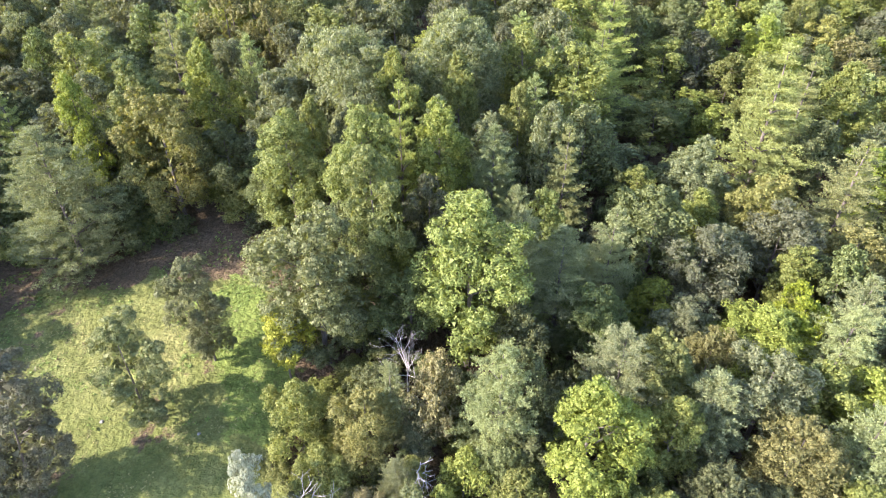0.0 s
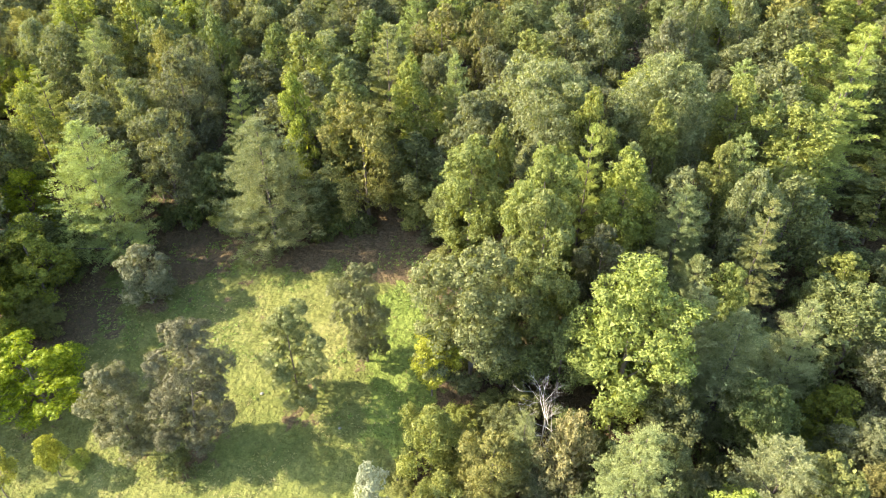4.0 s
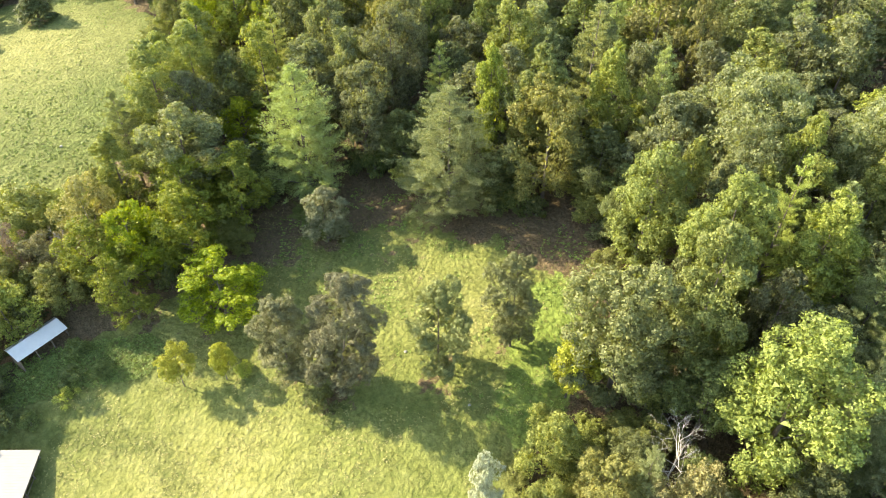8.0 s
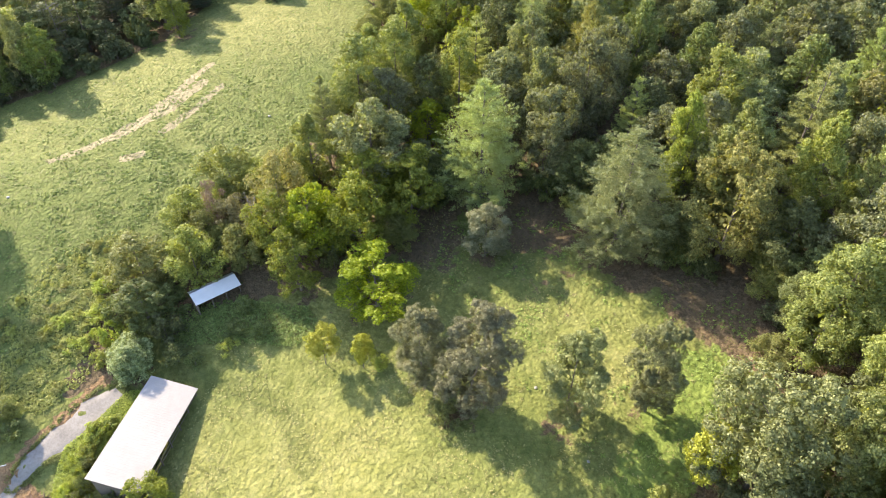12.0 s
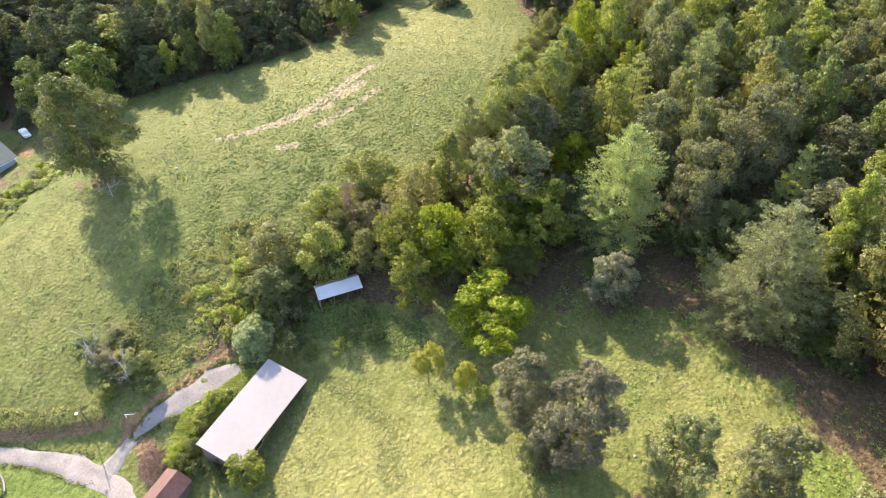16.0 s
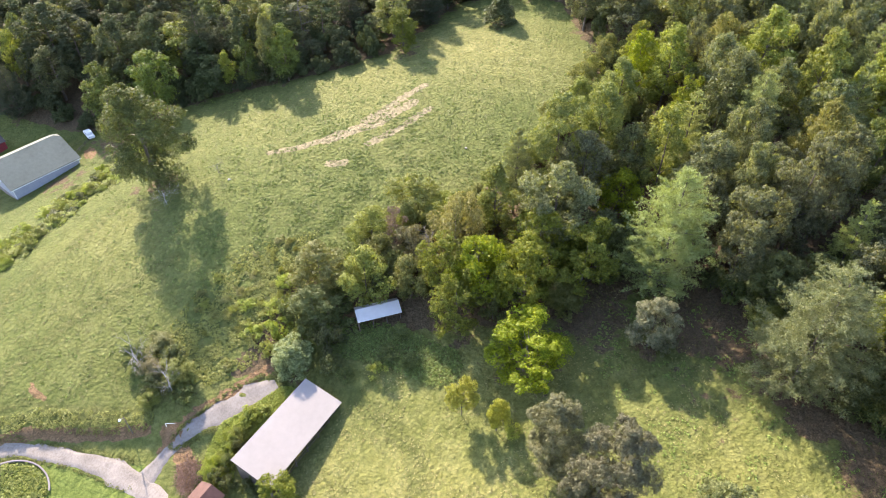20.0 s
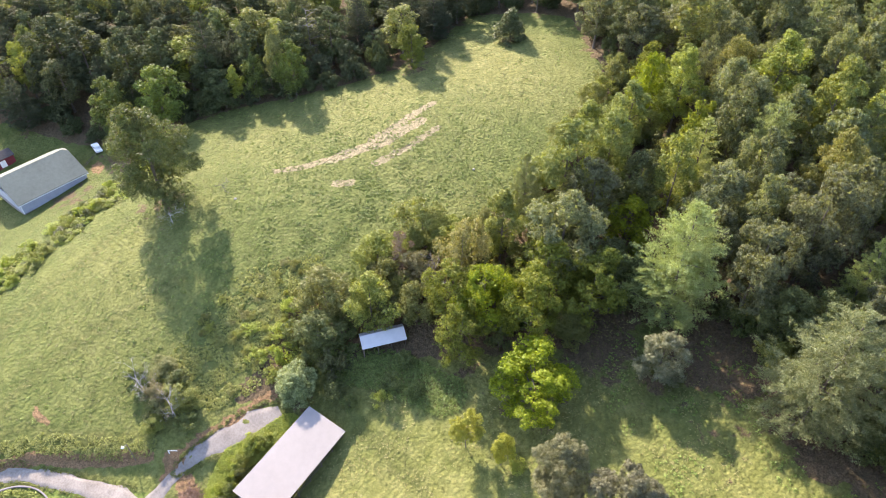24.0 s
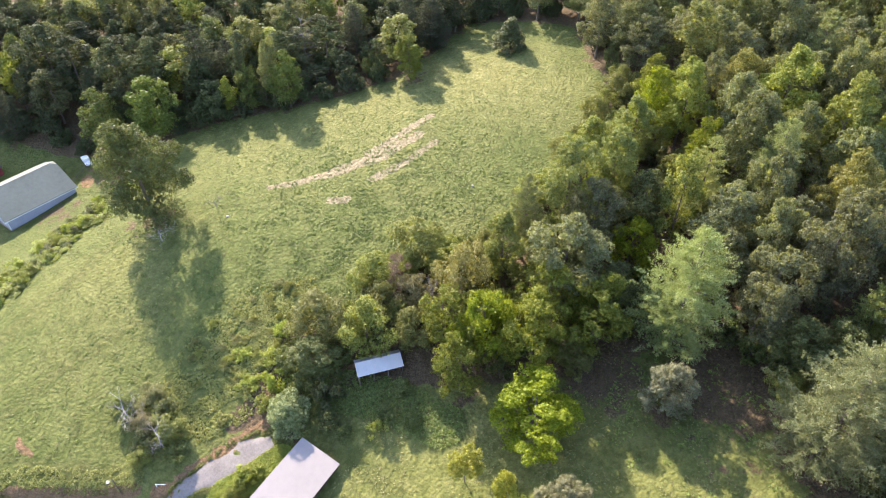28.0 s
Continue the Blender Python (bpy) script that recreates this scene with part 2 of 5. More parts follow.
    bump(n, l, relief.outputs[0], 0.9, 0.28, p)
    return m


def plain(name, dark, light, rough, scale, metal=0.0, relief=0.3, depth=0.02):
    """A surface with grain at two scales."""
    m, n, l, p = material(name)
    pos = n.new("ShaderNodeNewGeometry").outputs["Position"]
    a, b = noise_tex(n, l, scale, 6, 0.65, pos), noise_tex(n, l, scale * 0.09, 4, 0.6, pos)
    both = n.new("ShaderNodeMath")
    both.operation = "MULTIPLY_ADD"
    l.new(a.outputs[0], both.inputs[0])
    both.inputs[1].default_value = 0.5
    half = n.new("ShaderNodeMath")
    half.operation = "MULTIPLY"
    l.new(b.outputs[0], half.inputs[0])
    half.inputs[1].default_value = 0.5
    l.new(half.outputs[0], both.inputs[2])
    l.new(ramp(n, l, both.outputs[0], [(0.34, dark), (0.64, light)]).outputs[0], p.inputs["Base Color"])
    p.inputs["Specular IOR Level"].default_value = 0.5 if rough < 0.55 else 0.22
    p.inputs["Roughness"].default_value, p.inputs["Metallic"].default_value = rough, metal
    bump(n, l, a.outputs[0], relief, depth, p)
    return m


TURF = ground_material()
GRAVEL = plain("gravel", (0.135, 0.115, 0.098), (0.27, 0.236, 0.205), 0.95, 3.0, 0, 0.6, 0.05)
YARD_GRAVEL = plain("gray_yard_gravel", (0.125, 0.110, 0.098), (0.225, 0.202, 0.184), 0.95, 2.5, 0, 0.6, 0.05)
ROOFING_DARK = plain("dark_roofing", (0.03, 0.028, 0.03), (0.06, 0.055, 0.055), 0.8, 2.0)
WHITE_METAL = plain("painted_roof_metal", (0.208, 0.185, 0.172), (0.242, 0.217, 0.203), 0.48, 0.8, 0.0, 0.05, 0.01)
SHED_METAL = plain("pale_shed_roof_metal", (0.40, 0.392, 0.395), (0.47, 0.462, 0.465), 0.7, 0.8, 0.0, 0.05, 0.01)
DULL_METAL = plain("dull_galvanised_metal", (0.22, 0.22, 0.23), (0.42, 0.42, 0.43), 0.5, 2.0, 0.4, 0.1, 0.01)
GREEN_METAL = plain("gray_green_roof", (0.098, 0.108, 0.088), (0.138, 0.150, 0.126), 0.85, 1.2, 0.0, 0.1, 0.01)
RUST_METAL = plain("rusty_roof_metal", (0.045, 0.022, 0.018), (0.10, 0.052, 0.043), 0.7, 1.5, 0.1, 0.2, 0.01)
SIDING = plain("pale_blue_siding", (0.29, 0.30, 0.345), (0.37, 0.38, 0.425), 0.6, 1.0, 0, 0.1, 0.01)
WHITE_PAINT = plain("white_paint", (0.68, 0.68, 0.68), (0.82, 0.82, 0.80), 0.5, 4.0, 0, 0.1, 0.005)
RED_PAINT = plain("dark_red_paint", (0.10, 0.015, 0.02), (0.20, 0.04, 0.045), 0.6, 3.0, 0, 0.1, 0.005)
BLACK_RUBBER = plain("black_rubber", (0.012, 0.012, 0.013), (0.03, 0.03, 0.03), 0.8, 6.0)
GLASS_DARK = plain("dark_window_glass", (0.02, 0.025, 0.03), (0.04, 0.05, 0.06), 0.08, 2.0, 0, 0.0, 0.0)
PINK_PAINT = plain("pale_pink_paint", (0.45, 0.25, 0.24), (0.62, 0.40, 0.38), 0.5, 4.0)
CONCRETE = plain("pale_concrete", (0.15, 0.13, 0.125), (0.24, 0.21, 0.20), 0.85, 2.0)
STONE = plain("pale_field_stone", (0.18, 0.17, 0.15), (0.29, 0.275, 0.25), 0.9, 3.0)


# ---- mesh helpers ----
def mesh_of(name, verts, faces, mat):
    me = bpy.data.meshes.new(name)
    me.from_pydata([tuple(v) for v in verts], [], faces)
    me.materials.append(mat)
    return me


def leaf_mesh(name, v, mat):
    """Fast mesh of separate three-cornered leaf clusters: v is (n, 3, 3)."""
    n = len(v)
    me = bpy.data.meshes.new(name)
    me.vertices.add(3 * n)
    me.vertices.foreach_set("co", np.ascontiguousarray(v, dtype=np.float32).ravel())
    me.loops.add(3 * n)
    me.loops.foreach_set("vertex_index", np.arange(3 * n, dtype=np.int32))
    me.polygons.add(n)
    me.polygons.foreach_set("loop_start", np.arange(0, 3 * n, 3, dtype=np.int32))
    me.update(calc_edges=True)
    me.materials.append(mat)
    return me


def part(name, me, parent, label="", m=None):
    ob = new(name, me)
    ob.parent = parent
    if m is not None:
        ob.matrix_basis = m
    return tagged(ob, label=label)


def bm_part(name, bm, mat, parent, label="", m=None):
    me = bpy.data.meshes.new(name)
    bm.to_mesh(me)
    bm.free()
    me.materials.append(mat)
    return part(name, me, parent, label, m)


def box(x0, x1, y0, y1, z0, z1, bevel=0.0):
    bm = bmesh.new()
    bmesh.ops.create_cube(bm, size=1.0, matrix=Matrix.LocRotScale(((x0 + x1) / 2, (y0 + y1) / 2, (z0 + z1) / 2), None, (x1 - x0, y1 - y0, z1 - z0)))
    if bevel:
        bmesh.ops.bevel(bm, geom=bm.edges[:], offset=bevel, segments=2, affect="EDGES")
    return bm


def tubes(segments, sides=6):
    """Tapered prisms for trunks and limbs: (start, end, start radius, end radius)."""
    verts, faces = [], []
    for a, b, ra, rb in segments:
        a, b = Vector(a), Vector(b)
        q = (b - a).to_track_quat("Z", "Y")
        k = len(verts)
        for p, r in ((a, ra), (b, rb)):
            for i in range(sides):
                w = 2 * math.pi * i / sides
                verts.append(p + q @ Vector((r * math.cos(w), r * math.sin(w), 0)))
        for i in range(sides):
            j = (i + 1) % sides
            faces.append((k + i, k + j, k + sides + j, k + sides + i))
        faces.append(tuple(k + sides + i for i in range(sides)))
    return verts, faces


def unit(v):
    return v / np.maximum(np.linalg.norm(v, axis=1, keepdims=True), 1e-6)


def leaf_cards(rng, p, nrm, size, slim=0.75, along=None):
    """Three-cornered leaf clusters at p, facing nrm; along: the way of their long axis."""
    n = len(p)
    u = unit(np.cross(nrm, rng.normal(size=(n, 3)))) if along is None else along
    w = unit(np.cross(nrm, u))
    s = (size * rng.uniform(0.65, 1.35, n))[:, None]  # size: one number, or one for each
    a, b = u * s * 0.62, w * s * 0.54 * slim
    j = lambda: 1 + rng.uniform(-0.35, 0.35, (n, 1))
    return np.stack([p + a * j(), p - a * 0.5 * j() + b * j(), p - a * 0.5 * j() - b * j()], axis=1)


# ---- tree models: each is built once in full size, 24 m high and 6 m in crown radius for tall trees ----
def crown_profile(shape, k):
    """Crown radius, 0 to 1, at the relative height k within the crown."""
    if shape == "cone":
        return (1 - k) ** 0.75 * 0.98 + 0.05
    wide, base = {"round": (0.36, 0.80), "tall": (0.42, 0.66), "oval": (0.40, 0.74)}[shape]
    if k < wide:
        return base + (1 - base) * math.sin(0.5 * math.pi * k / wide)
    return math.sqrt(max(0.0, 1 - ((k - wide) / (1.09 - wide)) ** 2.1))


def broad_crown(seed, height, radius, low, shape, lobes, per_lobe, size, open_=0.0, flat=0.8):
    """Boughs that end in leafy masses, each a bunch of smaller clumps; hollows between the masses stay dark."""
    rng = np.random.default_rng(seed)
    length = height * (1 - low)
    swell = rng.uniform(0.74, 1.22, 5)
    cards, tips = [], []
    up = np.array([0.0, 0.0, 1.0])
    squash = np.array([1.0, 1.0, flat])
    for i in range(lobes):
        k = (i + 0.5) / lobes
        w = i * 2.39996 + rng.uniform(-0.8, 0.8)
        side = swell[int((w % 6.283) / 6.2832 * 5) % 5]
        reach = radius * crown_profile(shape, k) * side * rng.uniform(0.86, 1.14)
        mass = radius * rng.uniform(0.28, 0.50) * (1 - 0.22 * open_) * (1.0 if k < 0.8 else 0.8)
        away = max(0.0, reach - mass * 0.8) * (rng.uniform(0.74, 1.08) if k < 0.86 else rng.uniform(0.0, 0.9))
        out = np.array([math.cos(w), math.sin(w), 0.0])
        c = out * away + up * (height * low + mass * 0.4 + (length - mass * 1.15) * k * (0.9 + 0.1 * side))
        tips.append(c)
        m = 20
        d = unit(rng.normal(size=(m, 3)) + 0.6 * out + 0.5 * up)
        clump = mass * rng.uniform(0.20, 0.40, m)
        mid = c + d * (mass * rng.uniform(0.60, 0.98, m))[:, None] * squash
        n = np.maximum(5, (per_lobe / m * (clump / mass / 0.31) ** 2).astype(int))
        j = np.repeat(np.arange(m), n)
        e = unit(rng.normal(size=(len(j), 3)) + 0.6 * d[j] + 0.55 * up)
        p = mid[j] + e * (clump[j] * (0.45 + 0.62 * rng.random(len(j)) ** 0.6))[:, None] * squash
        cards.append(leaf_cards(rng, p, unit(e + 0.42 * rng.normal(size=e.shape)), size))
        # the leafy inside of the mass
        n = int(90 * (1 - 0.5 * open_))
        p = c + rng.normal(size=(n, 3)) * mass * 0.30
        cards.append(leaf_cards(rng, p, unit(rng.normal(size=(n, 3)) + 0.4 * out), np.full(n, min(mass * 0.24, 0.55))))
    n = int(110 * (1 - open_))
    k, w = rng.random(n), rng.random(n) * 2 * math.pi
    reach = np.array([crown_profile(shape, v) for v in k]) * radius * 0.5 * np.sqrt(rng.random(n))
    p = np.stack([reach * np.cos(w), reach * np.sin(w), height * low + length * k * 0.8], axis=1)
    if n:
        cards.append(leaf_cards(rng, p, unit(rng.normal(size=(n, 3))), radius * 0.15))
    return np.concatenate(cards), tips


def pine_crown(seed, height, radius, low, whorls, tufts_per, size, droop=0.05, ragged=0.25, spray=6, round_=0.8):
    """Whorls of spreading boughs, each a row of feathery plumes of upturned needles; round_: how full the tip is."""
    rng = np.random.default_rng(seed)
    at, way, big, tips = [], [], [], []
    for i in range(whorls):
        k = (i + rng.uniform(-0.3, 0.3) * (0 < i < whorls - 1)) / (whorls - 1)
        z = height * (low + (0.96 - low) * k)
        boughs = 7 if k < 0.7 else 5
        start = rng.uniform(0, 6.28)
        for b in range(boughs):
            w = start + 6.283 * b / boughs + rng.uniform(-0.4, 0.4)
            full = (1 - k) ** round_ * min(1.0, 0.66 + 1.5 * k) * 1.06
            reach = radius * (full * rng.uniform(1 - ragged, 1 + 0.5 * ragged) + 0.05)
            rise = 0.10 + 0.5 * k - droop + rng.uniform(-0.08, 0.08)
            ca, sa = math.cos(w), math.sin(w)
            plumes = max(3, int(round(3 + 7 * reach / radius)))
            for q in range(plumes):
                s = 1.0 if q == 0 else rng.uniform(0.26, 0.96)
                side = 0.0 if q == 0 else rng.uniform(-1, 1)
                x, y = reach * s * (1 - 0.08 * abs(side)), 0.40 * side * reach * (1.25 - 0.7 * s)
                lift = rise * reach * s + 0.13 * reach * s ** 3
                big_ = 0.45 + 0.55 * reach / radius
                axes = np.array([0.22 * rng.uniform(0.8, 1.3), 0.085, 0.06]) * radius * big_
                n = max(8, int(tufts_per / 2.8 * rng.uniform(0.7, 1.3) * big_))
                turn = w + 0.7 * side
                ct, st = math.cos(turn), math.sin(turn)
                e = unit(rng.normal(size=(n, 3)) + np.array([0.55, 0.0, 0.6]))
                u = e * axes * rng.uniform(0.45, 1.05, (n, 1))
                px, py = x * ca - y * sa, x * sa + y * ca
                at.append(np.stack([px + u[:, 0] * ct - u[:, 1] * st, py + u[:, 0] * st + u[:, 1] * ct, z + lift + u[:, 2] + 0.25 * u[:, 0]], axis=1))
                way.append(np.stack([e[:, 0] * ct - e[:, 1] * st + 0.5 * ct, e[:, 0] * st + e[:, 1] * ct + 0.5 * st, e[:, 2] + 0.5 + 0.3 * k], axis=1))
            tips.append((reach * ca * 0.85, reach * sa * 0.85, z + rise * reach * 0.8))
            big.append((0.45 * reach * ca, 0.45 * reach * sa, z + rise * reach * 0.45 - 0.15, reach))
    n = 40
    at.append(np.stack([rng.normal(size=n) * 0.3, rng.normal(size=n) * 0.3, height * (0.91 + 0.09 * rng.random(n))], axis=1))
    way.append(np.tile([0.0, 0.0, 1.0], (n, 1)))
    at, way = np.concatenate(at), np.concatenate(way)
    p = np.repeat(at, spray, axis=0) + rng.normal(size=(len(at) * spray, 3)) * 0.07
    along = unit(np.repeat(way, spray, axis=0) + 0.9 * rng.normal(size=p.shape))
    cards = [leaf_cards(rng, p + along * size * 0.3, unit(0.45 * rng.normal(size=p.shape) + np.repeat(way, spray, axis=0) * np.array([0.7, 0.7, 1.0])), size, 0.30, along)]
    # the shaded inside of each bough
    big = np.repeat(np.array(big), 9, axis=0)
    p = big[:, :3] + rng.normal(size=(len(big), 3)) * big[:, 3:] * np.array([0.2, 0.2, 0.03])
    cards.append(leaf_cards(rng, p, unit(np.array([0, 0, 1.0]) + 0.5 * rng.normal(size=p.shape)), 0.14 + big[:, 3] * 0.05, 0.7))
    return np.concatenate(cards), tips


def trunk_mesh(seed, height, thick, tips, top=0.86, limbs=10):
    rng = random.Random(seed)
    seg, pts = [], []
    steps = 6
    for i in range(steps + 1):
        k = i / steps
        pts.append(Vector((rng.uniform(-0.12, 0.12) * k * thick * 3, rng.uniform(-0.12, 0.12) * k * thick * 3, height * top * k - 0.4 * (i == 0))))
    for i in range(steps):
        k = i / steps
        seg.append((pts[i], pts[i + 1], thick * (1 - 0.85 * k) * (1.3 if i == 0 else 1), thick * (1 - 0.85 * (k + 1 / steps))))
    for t in sorted(tips, key=lambda _: rng.random())[:limbs]:
        t = Vector(t)
        z = max(height * 0.08, t.z - 0.55 * math.hypot(t.x, t.y) - 0.6)
        k = min(0.95, z / (height * top))
        a = pts[0].lerp(pts[-1], k)
        mid = a.lerp(t, 0.5) + Vector((0, 0, 0.25))
        r = thick * (1 - 0.85 * k) * 0.5
        seg += [(a, mid, r, r * 0.6), (mid, t, r * 0.6, r * 0.22)]
    return tubes(seg, 6)


class Kind:
    """One kind of tree: a few models that are copied to each place with its own height, spread and turn."""

    def __init__(self, name, label, category, group, models):
        self.name, self.label, self.category, self.group, self.models, self.count = name, label, category, group, models, 0

    def plant(self, x, y, h, r, label="", lean=(0.0, 0.0), sink=0.15):
        model = self.models[self.count % len(self.models)]
        self.count += 1
        rng = random.Random(hash((round(x * 10), round(y * 10))) & 0xFFFF)
        m = Matrix.Translation((x, y, ground_z(x, y) - sink)) @ pose(0, 0, 0, lean[0], lean[1]) @ pose(0, 0, 0, 0, 0, rng.uniform(0, 360)) @ Matrix.Diagonal((r / model["r"], r / model["r"], h / model["h"], 1))
        if model["ob"] is None:
            top = new(self.name)
            for name, me, note in model["parts"]:
                part(name, me, top, note)
            tagged(top, self.label, self.category, self.group)
            model["ob"] = top
            top.matrix_basis = m
            ob = top
        else:
            base = model["ob"]
            keep = base.matrix_basis.copy()
            base.matrix_basis = Matrix()
            ob = copy_thing(base, m)
            base.matrix_basis = keep
            tagged(ob, self.label, self.category, self.group)
        if label:
            tagged(ob, label)
        PLANTED.append((x, y, r))
        return ob


PLANTED = []


def broad_model(seed, leaf, height, radius, low, shape, lobes, per_lobe, size, thick, open_=0.0, bark=BARK, flat=0.8):
    cards, tips = broad_crown(seed, height, radius, low, shape, lobes, per_lobe, size, open_, flat)
    v, f = trunk_mesh(seed, height, thick, tips, 0.86, 10 if height > 6 else 4)
    return {"h": height, "r": radius, "ob": None, "parts": [("trunk", mesh_of("trunk", v, f, bark), ""), ("crown", leaf_mesh("crown", cards, leaf), "")]}


def pine_model(seed, leaf, height, radius, low, whorls, tufts_per, size, thick, droop=0.05, ragged=0.25, spray=6, round_=0.8):
    cards, tips = pine_crown(seed, height, radius * 1.12, low, whorls, tufts_per, size, droop, ragged, spray, round_)
    v, f = trunk_mesh(seed, height, thick, tips, 0.97, 40)
    return {"h": height, "r": radius, "ob": None, "parts": [("trunk", mesh_of("trunk", v, f, BARK), ""), ("crown", leaf_mesh("crown", cards, leaf), "")]}


WOOD = "woodland trees"
poplar = Kind("poplar_tree", "tall green poplar with a narrow leafy crown among woodland trees", "tree", WOOD,
              [broad_model(s, LEAF["poplar"], 24, 5, 0.22, "tall", 26, 900, 0.25, 0.34) for s in (11, 12, 13)])
tulip = Kind("tulip_tree", "tall pale green tulip tree with sunlit leaf clusters", "tree", WOOD,
             [broad_model(s, LEAF["tulip"], 26, 6, 0.10, "tall", 30, 1050, 0.26, 0.40) for s in (21, 22, 23)])
oak = Kind("oak_tree", "dark green oak with a broad rounded crown in the wood", "tree", WOOD,
           [broad_model(s, LEAF["oak"], 22, 6, 0.30, "round", 24, 800, 0.28, 0.40) for s in (31, 32, 33)])
gray_oak = Kind("white_oak_tree", "gray-green oak with a dense rounded crown", "tree", WOOD,
                [broad_model(s, LEAF["gray_oak"], 22, 6, 0.26, "round", 28, 860, 0.27, 0.40) for s in (41, 42, 43)])
low_oak = Kind("white_oak_tree", "gray-green oak with foliage down to the ground", "tree", WOOD,
               [broad_model(s, LEAF["low_oak"], 22, 6, 0.06, "tall", 34, 900, 0.26, 0.40) for s in (46, 47)])
broad_oak = Kind("white_oak_tree", "very broad gray-green oak crown above the wood", "tree", WOOD,
                 [broad_model(s, LEAF["gray_oak"], 24, 8.5, 0.24, "round", 44, 900, 0.28, 0.48) for s in (48, 49)])
brown_oak = Kind("browning_oak_tree", "oak with olive leaves turning brown at the wood's edge", "tree", WOOD,
                 [broad_model(s, LEAF["brown_oak"], 24, 7, 0.16, "tall", 32, 860, 0.27, 0.40, 0.15) for s in (51, 52)])
dusky = Kind("pasture_tree", "dusky gray-green leafy tree standing in the meadow", "tree", "meadow trees",
             [broad_model(s, LEAF["dusky"], 24, 5.2, 0.10, "tall", 28, 2200, 0.18, 0.22) for s in (61, 62, 63)])
ash_gray = Kind("pasture_tree", "ash-gray rounded small tree at the meadow's shady end", "tree", "meadow trees",
                [broad_model(66, LEAF["ash_gray"], 12, 4, 0.08, "oval", 24, 1000, 0.165, 0.15)])
dusky_green = Kind("pasture_tree", "gray-green open-crowned tree standing in the meadow", "tree", "meadow trees",
                   [broad_model(s, LEAF["dusky_green"], 19, 4.6, 0.10, "tall", 25, 1700, 0.17, 0.18, 0.1) for s in (64, 65)])
pine = Kind("white_pine_tree", "blue-green white pine with plumes of soft needles", "pine tree", WOOD,
            [pine_model(s, LEAF["pine"], 26, 7, 0.06, 20, 92, 0.21, 0.34, 0.02, 0.34, 7, 0.67) for s in (71, 72)])
pale_pine = Kind("pale_pine_tree", "pale green pine with layered branches among the wood", "pine tree", WOOD,
                 [pine_model(s, LEAF["pale_pine"], 26, 5, 0.08, 14, 68, 0.24, 0.28, 0.14, 0.50, 7, 0.85) for s in (81, 82)])
silver = Kind("silver_pine_tree", "silvery green pine with soft bushy branches", "pine tree", WOOD,
              [pine_model(s, LEAF["silver"], 22, 5, 0.12, 15, 70, 0.22, 0.28, -0.10, 0.40, 7, 0.62) for s in (91, 92)])
walnut = Kind("walnut_tree", "yellow-green walnut tree with an open lobed crown", "tree", "hedgerow trees",
              [broad_model(s, LEAF["walnut"], 16, 5, 0.14, "oval", 24, 640, 0.24, 0.22, 0.30, BARK, 0.7) for s in (101, 102)])
olive = Kind("olive_green_tree", "olive-green bushy tree with fine foliage", "tree", "hedgerow trees",
             [broad_model(s, LEAF["olive"], 12, 4.5, 0.04, "oval", 22, 560, 0.22, 0.14) for s in (111, 112)])
brown_tree = Kind("withering_tree", "fine-twigged tree with sparse brownish leaves", "tree", "hedgerow trees",
                  [broad_model(s, LEAF["brown"], 12, 4.5, 0.05, "oval", 24, 480, 0.20, 0.12, 0.2, GRAYWOOD) for s in (115,)])
pink_tree = Kind("withered_tree", "small withered tree with pinkish-brown leaves", "tree", "hedgerow trees",
                 [broad_model(s, LEAF["pink"], 10, 3, 0.1, "oval", 18, 220, 0.20, 0.1, 0.5, GRAYWOOD) for s in (118,)])
cedar = Kind("cedar_tree", "dark conical cedar tree at the field's edge", "cedar tree", "field edge trees",
             [broad_model(s, LEAF["cedar"], 10, 4.2, 0.02, "cone", 34, 300, 0.30, 0.2) for s in (121,)])
silver_bush = Kind("silver_leaved_tree", "small silver-green leafy tree", "tree", "meadow trees",
                   [broad_model(s, LEAF["silver_gray"], 10, 3, 0.06, "oval", 22, 520, 0.18, 0.12) for s in (131,)])
gray_bush = Kind("large_bush", "rounded silver-green bush", "bush", "hedgerow shrubs",
                 [broad_model(s, LEAF["sage"], 9, 4.5, 0.0, "oval", 28, 520, 0.24, 0.12) for s in (136,)])
shrub = Kind("shrub", "low green leafy shrub", "shrub", "hedgerow shrubs",
             [broad_model(s, LEAF["vine"], 3, 2.4, 0.0, "oval", 9, 160, 0.22, 0.05) for s in (141, 142)])
dark_shrub = Kind("shrub", "dark green leafy shrub", "shrub", "hedgerow shrubs",
                  [broad_model(s, LEAF["oak"], 4, 2.8, 0.0, "oval", 10, 190, 0.25, 0.07) for s in (151, 152)])
scrub = Kind("scrub_bush", "low yellow-green scrub bush on the slope", "bush", "slope scrub",
             [broad_model(s, LEAF["scrub"], 1.6, 1.6, 0.0, "oval", 8, 90, 0.19, 0.04) for s in (145, 146)])
young = Kind("young_tree", "young yellow-green tree in the grass", "tree", "meadow trees",
             [broad_model(s, LEAF["young"], 9, 2.5, 0.30, "oval", 20, 380, 0.18, 0.09, 0.05) for s in (195, 196)])
shade_oak = Kind("shade_tree", "large green shade tree standing alone in the hill field", "tree", "field edge trees",
                 [broad_model(191, LEAF["shade"], 24, 8, 0.06, "oval", 40, 900, 0.28, 0.42)])
